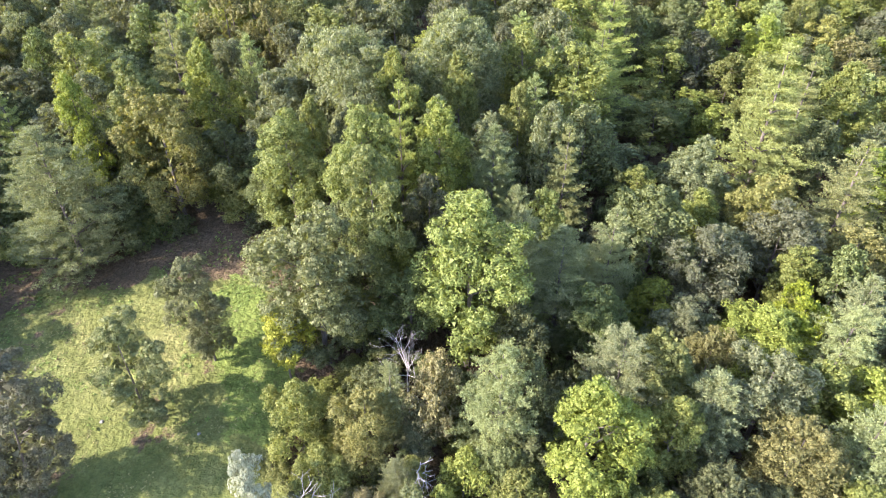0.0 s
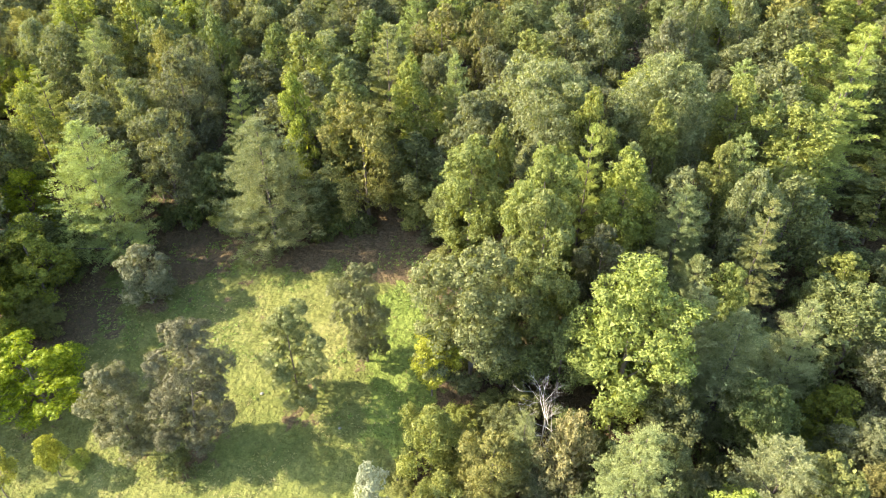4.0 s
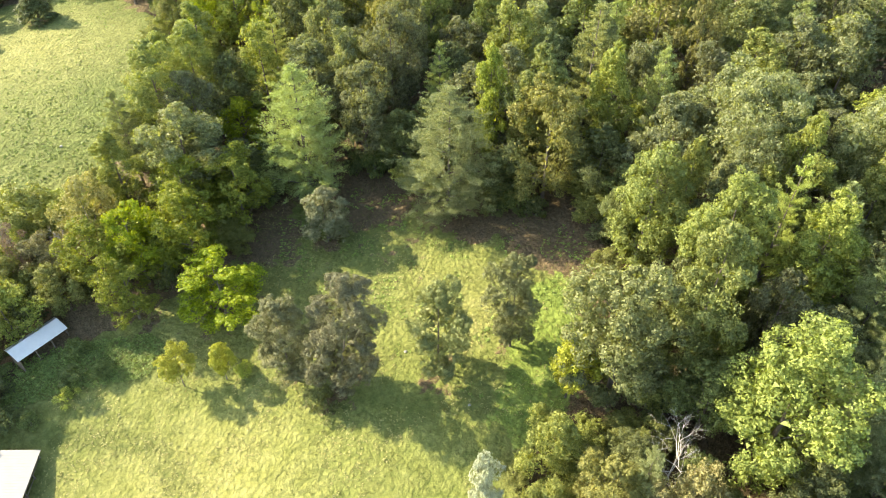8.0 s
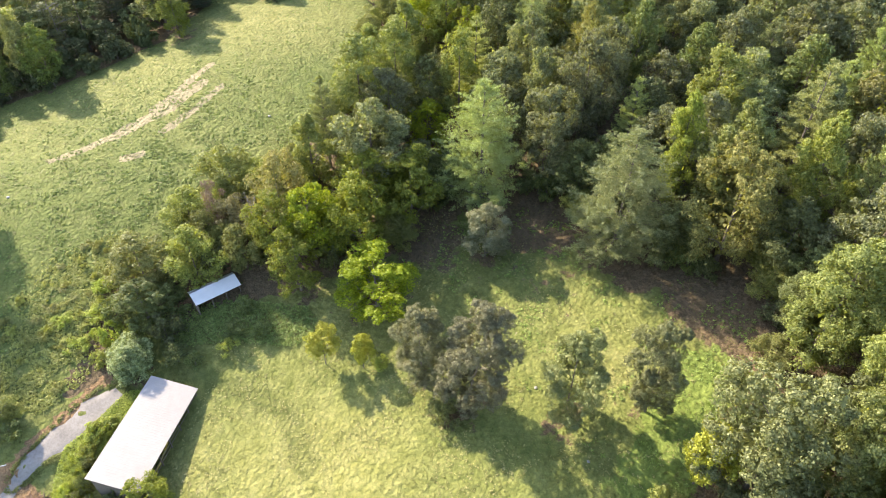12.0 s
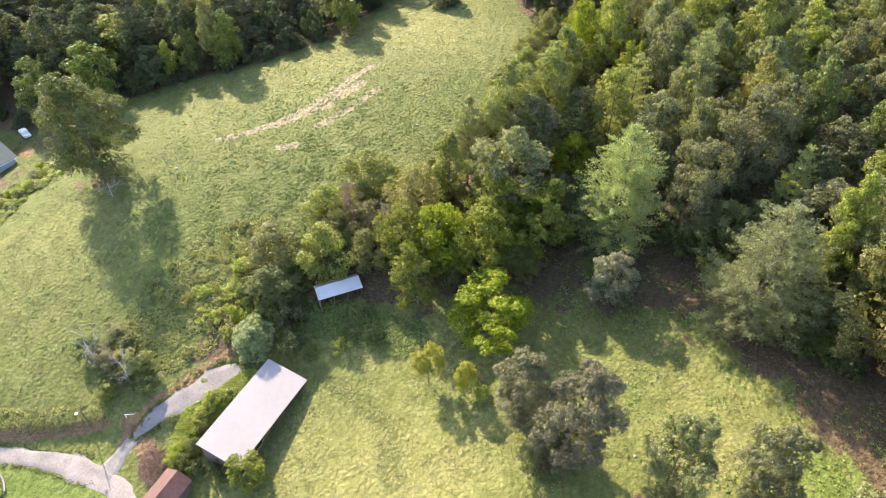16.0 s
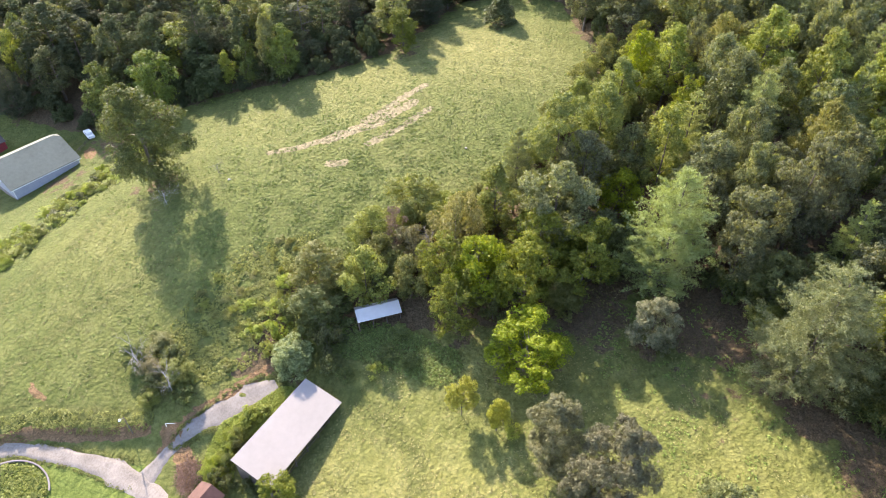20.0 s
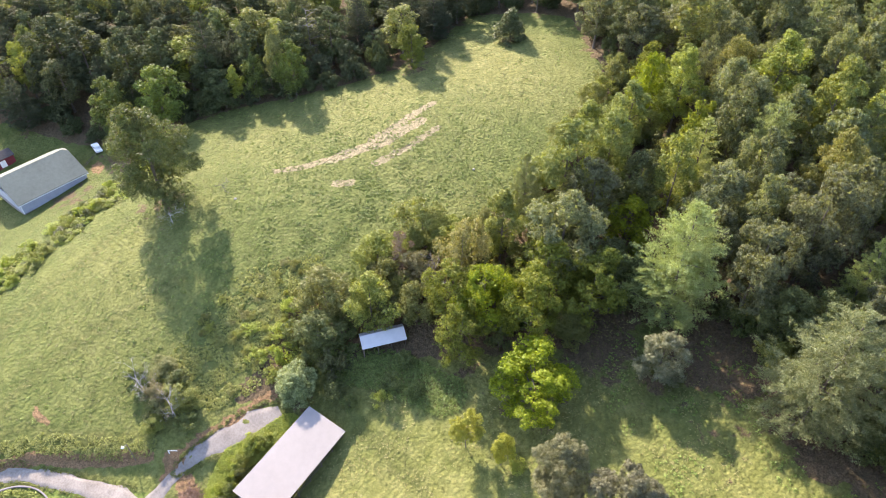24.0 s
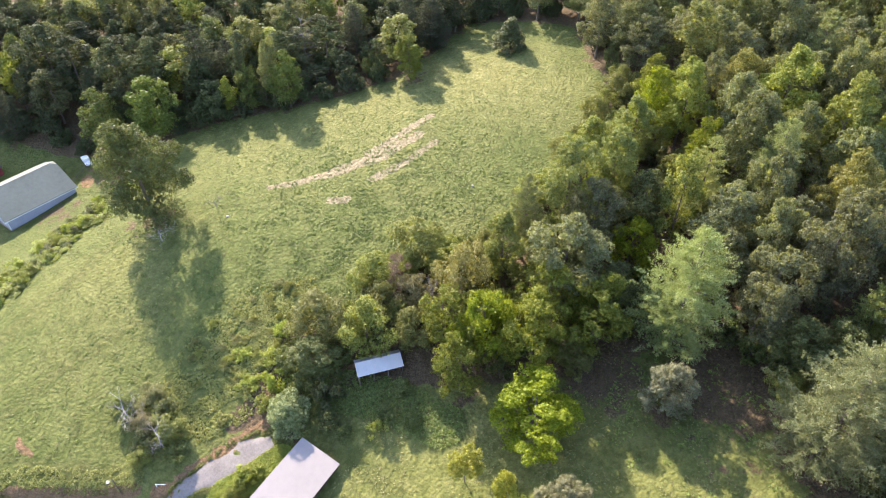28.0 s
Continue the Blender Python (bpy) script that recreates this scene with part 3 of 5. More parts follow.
far_green = Kind("treeline_tree", "mid-green leafy tree at the front of the far treeline", "tree", "treeline trees",
                 [broad_model(s, LEAF["shade"], 16, 5, 0.10, "oval", 24, 420, 0.30, 0.24) for s in (198, 199)])
# models for the depths of the wood
deep_oak = Kind("oak_tree", "dark green oak deep in the wood", "tree", WOOD, [broad_model(s, LEAF["oak"], 22, 6, 0.24, "round", 22, 520, 0.34, 0.36) for s in (161, 162, 163)])
deep_gray = Kind("white_oak_tree", "gray-green oak deep in the wood", "tree", WOOD, [broad_model(s, LEAF["gray_oak"], 22, 6, 0.24, "round", 24, 520, 0.33, 0.36) for s in (166, 167, 168)])
deep_poplar = Kind("poplar_tree", "green poplar deep in the wood", "tree", WOOD, [broad_model(s, LEAF["poplar"], 24, 5, 0.22, "tall", 22, 520, 0.31, 0.32) for s in (171, 172)])
deep_olive = Kind("browning_oak_tree", "olive-brown oak deep in the wood", "tree", WOOD, [broad_model(s, LEAF["brown_oak"], 22, 5.5, 0.22, "tall", 22, 520, 0.32, 0.32) for s in (176,)])
deep_pine = Kind("white_pine_tree", "green pine deep in the wood", "pine tree", WOOD, [pine_model(s, LEAF["pine"], 25, 5, 0.22, 15, 40, 0.40, 0.32, 0.04, 0.4, 5, 0.7) for s in (181, 182)])
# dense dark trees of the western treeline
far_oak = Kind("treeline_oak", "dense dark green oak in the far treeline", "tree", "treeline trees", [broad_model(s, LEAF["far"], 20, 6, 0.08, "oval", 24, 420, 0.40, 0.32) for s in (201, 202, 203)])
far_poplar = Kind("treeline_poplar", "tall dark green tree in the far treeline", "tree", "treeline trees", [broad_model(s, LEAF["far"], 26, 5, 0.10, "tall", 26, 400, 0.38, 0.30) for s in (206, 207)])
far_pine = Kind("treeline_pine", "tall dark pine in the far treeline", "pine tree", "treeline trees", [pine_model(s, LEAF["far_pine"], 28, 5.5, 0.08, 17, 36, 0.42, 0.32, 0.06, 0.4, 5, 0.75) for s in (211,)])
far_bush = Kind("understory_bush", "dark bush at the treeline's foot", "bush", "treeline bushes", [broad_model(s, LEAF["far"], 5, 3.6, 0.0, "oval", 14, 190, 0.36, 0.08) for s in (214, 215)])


def top(kind, x, y, z, r, label="", **more):
    """Plants a tree whose tip reaches the level z."""
    return kind.plant(x, y, z - ground_z(x, y), r, label, **more)


# ---- the wood east of the meadow ----
top(tulip, 3.5, 66.0, 43.5, 7.6, "great pale green tulip tree at the wood's edge")
top(low_oak, -16.5, 65.0, 42.0, 7.2, "big gray-green oak beside the meadow")
top(tulip, -23.5, 87.0, 44.5, 6.2)
top(tulip, -9.6, 74.0, 46.2, 5.8)
top(tulip, -11.6, 83.2, 47.6, 5.8)
top(poplar, -20.3, 92.0, 45.5, 3.2)
top(pale_pine, -6.5, 90.0, 48.0, 4.0)
top(poplar, -0.6, 88.5, 46.2, 5.2)
top(pine, 7.7, 88.0, 42.0, 4.6)
top(poplar, 12.6, 99.6, 43.7, 3.6)
top(pale_pine, 19.0, 88.5, 41.6, 4.4)
top(pale_pine, 22.7, 107.2, 41.4, 3.6)
top(pale_pine, 29.5, 119.0, 47.0, 6.0)
top(pale_pine, 34.0, 133.0, 53.0, 6.5)
top(poplar, 33.0, 95.0, 31.5, 4.4)
top(gray_oak, 42.6, 97.2, 34.7, 5.8)
top(tulip, 14.7, 78.5, 37.0, 3.5)
top(silver, 10.5, 77.7, 38.0, 2.8)
top(pine, 16.2, 70.0, 36.2, 5.8)
top(silver, 24.4, 75.6, 35.5, 4.0)
top(silver, 10.3, 69.0, 39.5, 4.6)
top(silver, 6.8, 51.0, 33.3, 4.8)
top(oak, 10.0, 54.0, 30.0, 3.6)
top(silver, 21.8, 55.2, 31.9, 5.4)
top(poplar, 27.2, 56.5, 30.5, 5.0)
top(walnut, 31.0, 72.0, 25.0, 4.6)
top(oak, 20.5, 65.5, 30.0, 4.5)
top(poplar, 17.0, 47.5, 30.6, 6.2)
top(poplar, 28.0, 49.7, 26.5, 4.2)
top(poplar, -12.4, 67.0, 28.0, 4.2)
top(young, -21.4, 62.4, 28.5, 4.3, "yellow-green young tree at the foot of the oak")
top(olive, -5.6, 73.0, 31.2, 3.2)
top(gray_oak, -2.0, 80.0, 38.0, 4.0)
top(pale_pine, 57.4, 105.8, 48.0, 8.4)
top(pale_pine, 67.9, 115.2, 42.4, 6.0)
top(poplar, 77.7, 117.5, 40.0, 6.5)
top(poplar, 41.4, 87.8, 31.2, 4.2)
top(brown_oak, 52.1, 89.5, 31.7, 6.4)
top(pale_pine, 66.6, 91.0, 38.0, 7.5)
top(gray_oak, 38.5, 76.5, 31.5, 6.0)
top(gray_oak, 52.0, 81.5, 31.5, 6.2)
top(poplar, 52.6, 75.0, 29.4, 4.2)
top(poplar, 45.0, 64.6, 26.3, 6.5)
top(walnut, 50.5, 67.5, 27.5, 5.0)
top(silver, 54.1, 62.2, 28.9, 5.4)
top(gray_oak, 41.2, 55.4, 27.0, 6.0)
top(poplar, 56.5, 56.0, 23.8, 5.5)
top(brown_oak, 43.2, 48.5, 23.5, 6.0)
top(brown_oak, 36.7, 62.8, 24.2, 4.2)
top(gray_oak, 34.5, 68.0, 25.0, 4.6)
top(olive, 2.5, 46.0, 21.0, 4.2)
top(olive, 8.5, 43.5, 20.5, 3.6)
top(oak, 33.0, 44.0, 20.0, 4.4)
top(poplar, 50.0, 42.0, 18.5, 5.0)
top(poplar, 24.0, 38.5, 23.0, 4.6)

# ---- scrub at the wood's foot ----
top(olive, -17.9, 52.0, 26.8, 4.4)
top(olive, -15.0, 46.5, 21.0, 3.6)
top(brown_oak, -9.4, 50.6, 26.3, 4.6)
top(silver, -6.4, 53.1, 28.5, 2.4)
top(brown_tree, -1.4, 53.8, 29.0, 4.0)
top(olive, -4.0, 46.0, 20.5, 3.0)
top(brown_tree, -9.5, 43.0, 18.0, 3.0)
top(silver, -5.5, 44.5, 22.0, 2.2)
top(silver_bush, -22.0, 42.4, 26.3, 2.6)
top(dark_shrub, -17.5, 47.0, 15.5, 2.6)
for x, y, h, r in ((-13.0, 52.5, 5.0, 3.4), (-20.5, 57.0, 4.0, 2.8), (-15.5, 57.0, 6.0, 3.2), (-11.5, 47.0, 4.5, 3.0), (-21.5, 49.0, 3.0, 2.4), (-8.0, 60.0, 5.0, 3.2)):
    olive.plant(x, y, h, r, 'low olive-green scrub at the wood edge')
top(dark_shrub, -12.5, 58.0, 19.5, 2.8)
for x, y, h, r in ((-9.0, 63.5, 5.0, 3.2), (-11.5, 67.0, 6.0, 3.4), (-6.0, 64.0, 5.5, 3.2), (-13.0, 61.5, 4.5, 3.0), (-1.0, 57.0, 4.0, 3.0), (2.0, 61.0, 5.0, 3.2), (-7.5, 70.0, 7.0, 3.4), (-15.5, 71.0, 7.0, 3.4), (1.5, 54.0, 4.0, 2.8)):
    (olive if h < 5.2 else dark_shrub).plant(x, y, h, r, "leafy undergrowth at the wood's edge")

# ---- the wood north of the meadow ----
top(pine, -59.0, 84.6, 43.2, 8.6, "great blue-green white pine at the meadow's edge")
top(pine, -86.2, 75.2, 42.8, 7.8, "tall blue-green white pine at the meadow's edge")
top(brown_oak, -45.0, 94.5, 44.5, 7.2)
top(tulip, -50.2, 100.0, 47.3, 5.6)
top(poplar, -58.4, 96.0, 47.2, 3.8)
top(poplar, -39.9, 105.5, 49.0, 4.8)
top(pale_pine, -48.0, 114.0, 50.5, 6.5)
top(gray_oak, -26.7, 102.0, 44.6, 6.4)
top(broad_oak, -15.3, 103.5, 51.5, 8.6, "very broad gray-green oak crown above the wood")
top(broad_oak, 2.4, 113.0, 51.0, 8.6)
top(poplar, -8.0, 99.0, 49.2, 4.4)
top(poplar, 2.7, 103.5, 48.0, 4.2)
top(gray_oak, -80.6, 86.2, 41.2, 6.0)
top(oak, -73.0, 88.5, 33.0, 4.6)
top(gray_oak, -82.0, 96.5, 48.0, 6.0)
top(gray_oak, -89.2, 92.0, 42.8, 4.8)
top(gray_oak, -85.0, 105.0, 47.0, 5.6)
top(pale_pine, -72.0, 99.0, 42.5, 4.6)
top(pale_pine, -110.5, 91.5, 42.2, 5.8)
top(gray_oak, -96.5, 88.5, 40.8, 6.4)
top(pine, -106.5, 103.0, 46.8, 6.0)
top(poplar, -109.0, 118.0, 53.0, 5.6)
top(poplar, -125.0, 117.0, 50.2, 6.0)
top(brown_oak, -95.0, 109.5, 46.4, 5.4)
top(poplar, -145.0, 107.5, 40.2, 5.2)
top(walnut, -149.0, 100.5, 39.6, 3.8)
top(walnut, -120.3, 97.5, 39.5, 4.0)
top(gray_oak, -118.5, 107.0, 45.5, 5.6)
top(gray_oak, -100.5, 98.5, 44.5, 4.8)
top(tulip, -115.0, 65.0, 43.4, 6.6)
top(tulip, -116.8, 75.0, 43.2, 5.4)
top(tulip, -130.8, 86.5, 40.0, 5.2)
top(poplar, -129.9, 75.5, 37.4, 4.8)
top(walnut, -139.4, 95.0, 42.0, 4.4)
top(poplar, -133.4, 99.5, 45.0, 4.8)
top(brown_oak, -136.4, 114.0, 45.2, 5.6)
top(walnut, -114.0, 71.0, 34.0, 4.4)
top(walnut, -104.0, 74.5, 31.0, 4.4)
top(gray_oak, -100.5, 59.2, 37.2, 7.2)
top(poplar, -109.0, 50.0, 33.4, 4.6)
top(oak, -96.5, 68.0, 27.0, 4.6)
top(oak, -70.0, 92.0, 34.0, 4.6)
top(olive, -69.0, 86.5, 25.0, 3.6)
top(oak, -37.0, 99.0, 37.0, 5.0)
top(oak, -51.5, 90.0, 31.0, 4.4)
top(oak, -66.0, 91.0, 33.0, 5.0)
top(olive, -38.5, 98.5, 30.0, 4.6)
top(olive, -34.5, 95.5, 27.0, 4.2)
top(oak, -30.0, 96.5, 34.0, 4.8)
top(olive, -52.5, 92.0, 26.0, 4.0)
top(olive, -71.0, 92.0, 27.0, 4.0)
top(oak, -28.0, 90.0, 33.0, 4.6)
top(oak, -14.0, 76.0, 36.0, 5.0)
top(oak, -4.5, 67.5, 31.0, 4.4)
top(oak, 10.0, 62.0, 29.0, 4.6)
top(oak, 4.0, 79.0, 36.0, 4.8)

# ---- trees of the meadow ----
top(dusky, -50.2, 45.6, 36.2, 5.3, "tall dusky gray-brown tree of a pair in the meadow", lean=(-5, 7))
top(dusky, -58.0, 43.2, 28.2, 4.3, "dusky gray-brown tree of a pair in the meadow", lean=(0, -5))
top(dusky_green, -39.4, 56.0, 33.0, 4.8)
top(dusky_green, -32.7, 65.2, 35.4, 4.4)
top(ash_gray, -74.2, 67.6, 26.4, 4.6)
dark_shrub.plant(-50.0, 41.8, 5.2, 2.4)
for x, y, h, r in ((-78.5, 86.0, 7.0, 3.6), (-73.0, 89.0, 7.5, 3.6), (-82.5, 85.0, 6.0, 3.2), (-70.0, 88.0, 5.0, 3.0), (-76.0, 90.5, 9.0, 3.8), (-47.8, 91.2, 6.0, 3.2), (-44.4, 91.6, 5.0, 2.8), (-62.5, 88.5, 5.0, 3.0), (-51.5, 88.0, 4.5, 2.8)):
    dark_shrub.plant(x, y, h, r, "dark shrub at the wood's shaded edge")
top(walnut, -77.6, 46.0, 23.2, 7.8, "yellow-green spreading walnut tree")
young.plant(-73.0, 33.0, 10.0, 2.6, "young yellow-green tree in the grass")
young.plant(-67.8, 37.6, 8.6, 2.4, "young yellow-green tree in the grass")
shrub.plant(-66.2, 39.6, 2.6, 1.7)

# ---- hedgerow between the two fields ----
top(walnut, -95.8, 54.5, 30.8, 6.4)
top(walnut, -90.6, 61.8, 31.2, 6.4)
top(walnut, -98.0, 37.2, 27.4, 5.4)
top(walnut, -94.6, 42.2, 29.0, 5.6)
top(walnut, -90.0, 50.0, 29.8, 5.6)
top(walnut, -90.2, 36.8, 24.4, 5.0, "light green open-branched tree at the shed")
top(brown_tree, -106.0, 41.0, 30.2, 5.2)
top(pink_tree, -113.0, 29.9, 23.8, 2.6)
top(olive, -119.8, 36.0, 25.2, 6.0)
top(olive, -116.6, 25.6, 21.4, 5.2)
top(olive, -109.6, 13.4, 20.0, 6.0)
top(olive, -104.6, 22.0, 21.6, 5.6)
top(olive, -113.0, 42.0, 23.0, 4.4)
top(brown_tree, -108.0, 33.0, 22.0, 4.2)
top(olive, -101.5, 30.5, 20.5, 4.2)
top(oak, -102.0, 11.0, 16.0, 4.2)
top(oak, -99.5, 46.0, 20.0, 4.2)
top(gray_bush, -93.3, 5.6, 11.0, 4.9, "rounded silver-green bush beside the barn")
for x, y, h, r in ((-95.5, 12.5, 6.5, 3.4), (-90.5, 12.6, 5.0, 3.0), (-98.0, 8.0, 5.5, 3.2), (-88.0, 14.8, 3.4, 2.2), (-104.5, 6.5, 5.0, 3.2), (-93.0, 26.5, 3.2, 2.6), (-90.0, 23.0, 2.4, 2.4), (-86.5, 27.0, 2.6, 2.4), (-105.0, 26.0, 6.0, 3.4)):
    dark_shrub.plant(x, y, h, r)
for x, y, h, r in ((-100.8, 3.8, 4.6, 2.8), (-97.5, 1.5, 3.0, 2.2), (-103.8, 12.0, 6.5, 2.6), (-107.0, 4.0, 2.6, 2.6), (-103.0, -1.0, 2.0, 2.4), (-109.0, -2.0, 1.6, 2.2), (-87.3, 20.7, 2.6, 2.0), (-112.5, 6.0, 2.2, 2.2)):
    shrub.plant(x, y, h, r)

# ---- lone trees of the hill field ----
top(shade_oak, -154.0, -21.2, 36.6, 9.0)
top(cedar, -193.0, 79.2, 32.0, 5.6)
top(walnut, -190.5, 48.5, 31.5, 5.0, "bright yellow-green tree in front of the treeline")
for x, y, h, r in ((-102.5, -23.5, 4.4, 3.2), (-96.0, -19.5, 4.0, 3.0), (-100.5, -16.5, 4.2, 3.2), (-92.0, -14.5, 3.2, 2.4)):
    dark_shrub.plant(x, y, h, r, "dark green thicket on the bank")
for x, y, h, r in ((-96.5, -15.6, 4.8, 3.4), (-104.0, -18.5, 3.4, 3.0), (-93.0, -20.5, 3.0, 2.2)):
    olive.plant(x, y, h, r, "low gray-green thicket on the bank")
for x, y, h, r in ((-98.4, -20.2, 4.4, 2.6),):
    brown_tree.plant(x, y, h, r, "gray-twigged bush on the bank")
walnut.plant(-69.3, 0.8, 6.8, 3.4, "bright green bushy tree at the barn's corner")

# ---- brambles below the long house ----
rng = random.Random(31)
for k in range(120):
    w = rng.random()
    x, y = -124 - 56 * w, -68 + 42 * w ** 1.15
    d = rng.uniform(-5.2, 5.2)
    (shrub if rng.random() < 0.86 else dark_shrub).plant(x + d * 0.55, y + d * 0.8, rng.uniform(0.9, 2.4), rng.uniform(1.4, 2.8), "sprawling green bramble bush along the old fence line")

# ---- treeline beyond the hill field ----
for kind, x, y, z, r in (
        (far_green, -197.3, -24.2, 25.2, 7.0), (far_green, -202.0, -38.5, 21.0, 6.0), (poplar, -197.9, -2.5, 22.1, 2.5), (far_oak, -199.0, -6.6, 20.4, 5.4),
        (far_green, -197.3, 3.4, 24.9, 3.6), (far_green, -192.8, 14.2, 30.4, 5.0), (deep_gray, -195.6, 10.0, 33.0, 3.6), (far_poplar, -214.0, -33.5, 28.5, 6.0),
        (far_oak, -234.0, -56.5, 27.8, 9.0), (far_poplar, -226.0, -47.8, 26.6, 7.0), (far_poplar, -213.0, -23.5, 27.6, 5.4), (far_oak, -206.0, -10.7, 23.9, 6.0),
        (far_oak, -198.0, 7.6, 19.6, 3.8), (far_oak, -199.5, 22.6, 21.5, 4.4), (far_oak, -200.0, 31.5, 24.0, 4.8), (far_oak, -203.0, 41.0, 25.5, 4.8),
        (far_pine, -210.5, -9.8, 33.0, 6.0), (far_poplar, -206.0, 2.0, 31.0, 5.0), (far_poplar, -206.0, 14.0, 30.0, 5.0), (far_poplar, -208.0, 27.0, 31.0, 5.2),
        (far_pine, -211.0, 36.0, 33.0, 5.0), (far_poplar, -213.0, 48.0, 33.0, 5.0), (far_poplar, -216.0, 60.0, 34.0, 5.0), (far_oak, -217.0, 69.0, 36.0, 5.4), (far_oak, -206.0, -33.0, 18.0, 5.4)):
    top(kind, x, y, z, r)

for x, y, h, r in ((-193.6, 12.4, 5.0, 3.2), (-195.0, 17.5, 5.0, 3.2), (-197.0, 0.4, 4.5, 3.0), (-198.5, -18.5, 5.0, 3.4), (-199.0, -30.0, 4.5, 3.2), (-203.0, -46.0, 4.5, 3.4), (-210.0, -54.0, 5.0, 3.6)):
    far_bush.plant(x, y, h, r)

# ---- open ground, as outlines that the wood keeps out of ----
FIELD = ((-224, -77), (-204, -53), (-194, -34), (-197, -20), (-197, -6), (-193, 14), (-191, 27), (-193, 44), (-206, 60), (-222, 74), (-210, 92), (-199, 101), (-183, 99), (-165, 97), (-154, 92), (-140, 76), (-126, 62), (-121, 45), (-110, 5), (-97, -5), (-60, -20), (-60, -120), (-222, -120))
MEADOW = ((-97, 22), (-92, 34), (-86, 55), (-92, 68), (-80, 80), (-74, 93), (-66, 84), (-50, 80), (-45, 92), (-34, 95), (-27, 78), (-22, 62), (-12, 52), (-6, 38), (0, 20), (15, 0), (15, -120), (-90, -120), (-95, 0))


def inside(poly, x, y):
    odd = np.zeros(np.shape(x), bool)
    for (x0, y0), (x1, y1) in zip(poly, poly[1:] + poly[:1]):
        if y0 != y1:
            odd ^= ((y0 > y) != (y1 > y)) & (x < (x1 - x0) * (y - y0) / (y1 - y0) + x0)
    return odd


HEDGE = ((-121, 40), (-115, 52), (-100, 80), (-92, 70), (-86, 57), (-94, 34), (-100, 26), (-96, 12), (-92, 6), (-99, 3), (-106, 8), (-113, 22))


def space(x, y, part_of, gap):
    return min(((x - a) ** 2 + (y - b) ** 2) / (part_of * r + gap) ** 2 for a, b, r in PLANTED) > 1


def near_line(x, y, pts):
    """Distance to a line of points."""
    best = np.full(np.shape(x), 1e9)
    for (x0, y0), (x1, y1) in zip(pts, pts[1:]):
        k = np.clip(((x - x0) * (x1 - x0) + (y - y0) * (y1 - y0)) / ((x1 - x0) ** 2 + (y1 - y0) ** 2), 0, 1)
        best = np.minimum(best, np.hypot(x - x0 - k * (x1 - x0), y - y0 - k * (y1 - y0)))
    return best


rng = random.Random(5)
for tries in range(11000):
    x, y = rng.uniform(-285, 118), rng.uniform(-95, 205)
    if y > 186 + 0.16 * max(x, -60) or x > -120 and y < 38 or -195 < x <= -120 and y < 50 or -95 < x < 5 and y < 60:
        continue
    if x > 12 and y < 30 or x > 0.55 * y + 42 or x < -195 and y > 160 or x < -280 + 0.3 * max(0, y - 20):
        continue
    if inside(FIELD, np.array(x), np.array(y)) or inside(MEADOW, np.array(x), np.array(y)) or inside(HEDGE, np.array(x), np.array(y)):
        continue
    if -172 < x < -116 and y < 104 or x < -160 and math.hypot(x + 188, y + 58) < 30 or not space(x, y, 0.7, 3.0):
        continue
    if float(near_line(np.array(x), np.array(y), MEADOW[3:13])) < 9 or y < 84 and -30 < x < 30:
        continue
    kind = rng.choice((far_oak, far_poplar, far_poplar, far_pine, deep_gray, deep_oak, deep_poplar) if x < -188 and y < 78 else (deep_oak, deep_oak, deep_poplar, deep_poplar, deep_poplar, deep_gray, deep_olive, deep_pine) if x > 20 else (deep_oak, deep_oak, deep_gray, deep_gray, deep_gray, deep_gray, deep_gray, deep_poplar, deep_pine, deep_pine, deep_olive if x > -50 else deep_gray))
    if 26 < x < 62 and 84 < y < 132:
        # the trees of the damp hollow stay low
        kind, low_ground = rng.choice((deep_oak, deep_gray, deep_oak, deep_poplar)), 0.6
    else:
        low_ground = 1.0
    h = rng.uniform(16, 21) if x < -160 else rng.uniform(20, 27) * (0.85 if x > 30 else 1.0)
    kind.plant(x, y, h * low_ground, rng.uniform(4.0, 6.4) * (0.85 if kind is deep_pine else 1.0))
for tries in range(700):
    x, y = rng.uniform(-172, -116), rng.uniform(58, 106)
    if not inside(FIELD, np.array(x), np.array(y)) and space(x, y, 0.5, 2.0):
        (olive if rng.random() < 0.6 else dark_shrub).plant(x, y, rng.uniform(5, 9), rng.uniform(3.0, 4.2))
for tries in range(900):
    x, y = rng.uniform(-14, 66), rng.uniform(38, 96)
    if not inside(MEADOW, np.array(x), np.array(y)) and x < 0.55 * y + 30 and space(x, y, 0.5, 1.5):
        rng.choice((oak, oak, dark_shrub, olive, gray_oak)).plant(x, y, rng.uniform(6, 12), rng.uniform(2.8, 4.0), "small leafy tree between the taller ones")
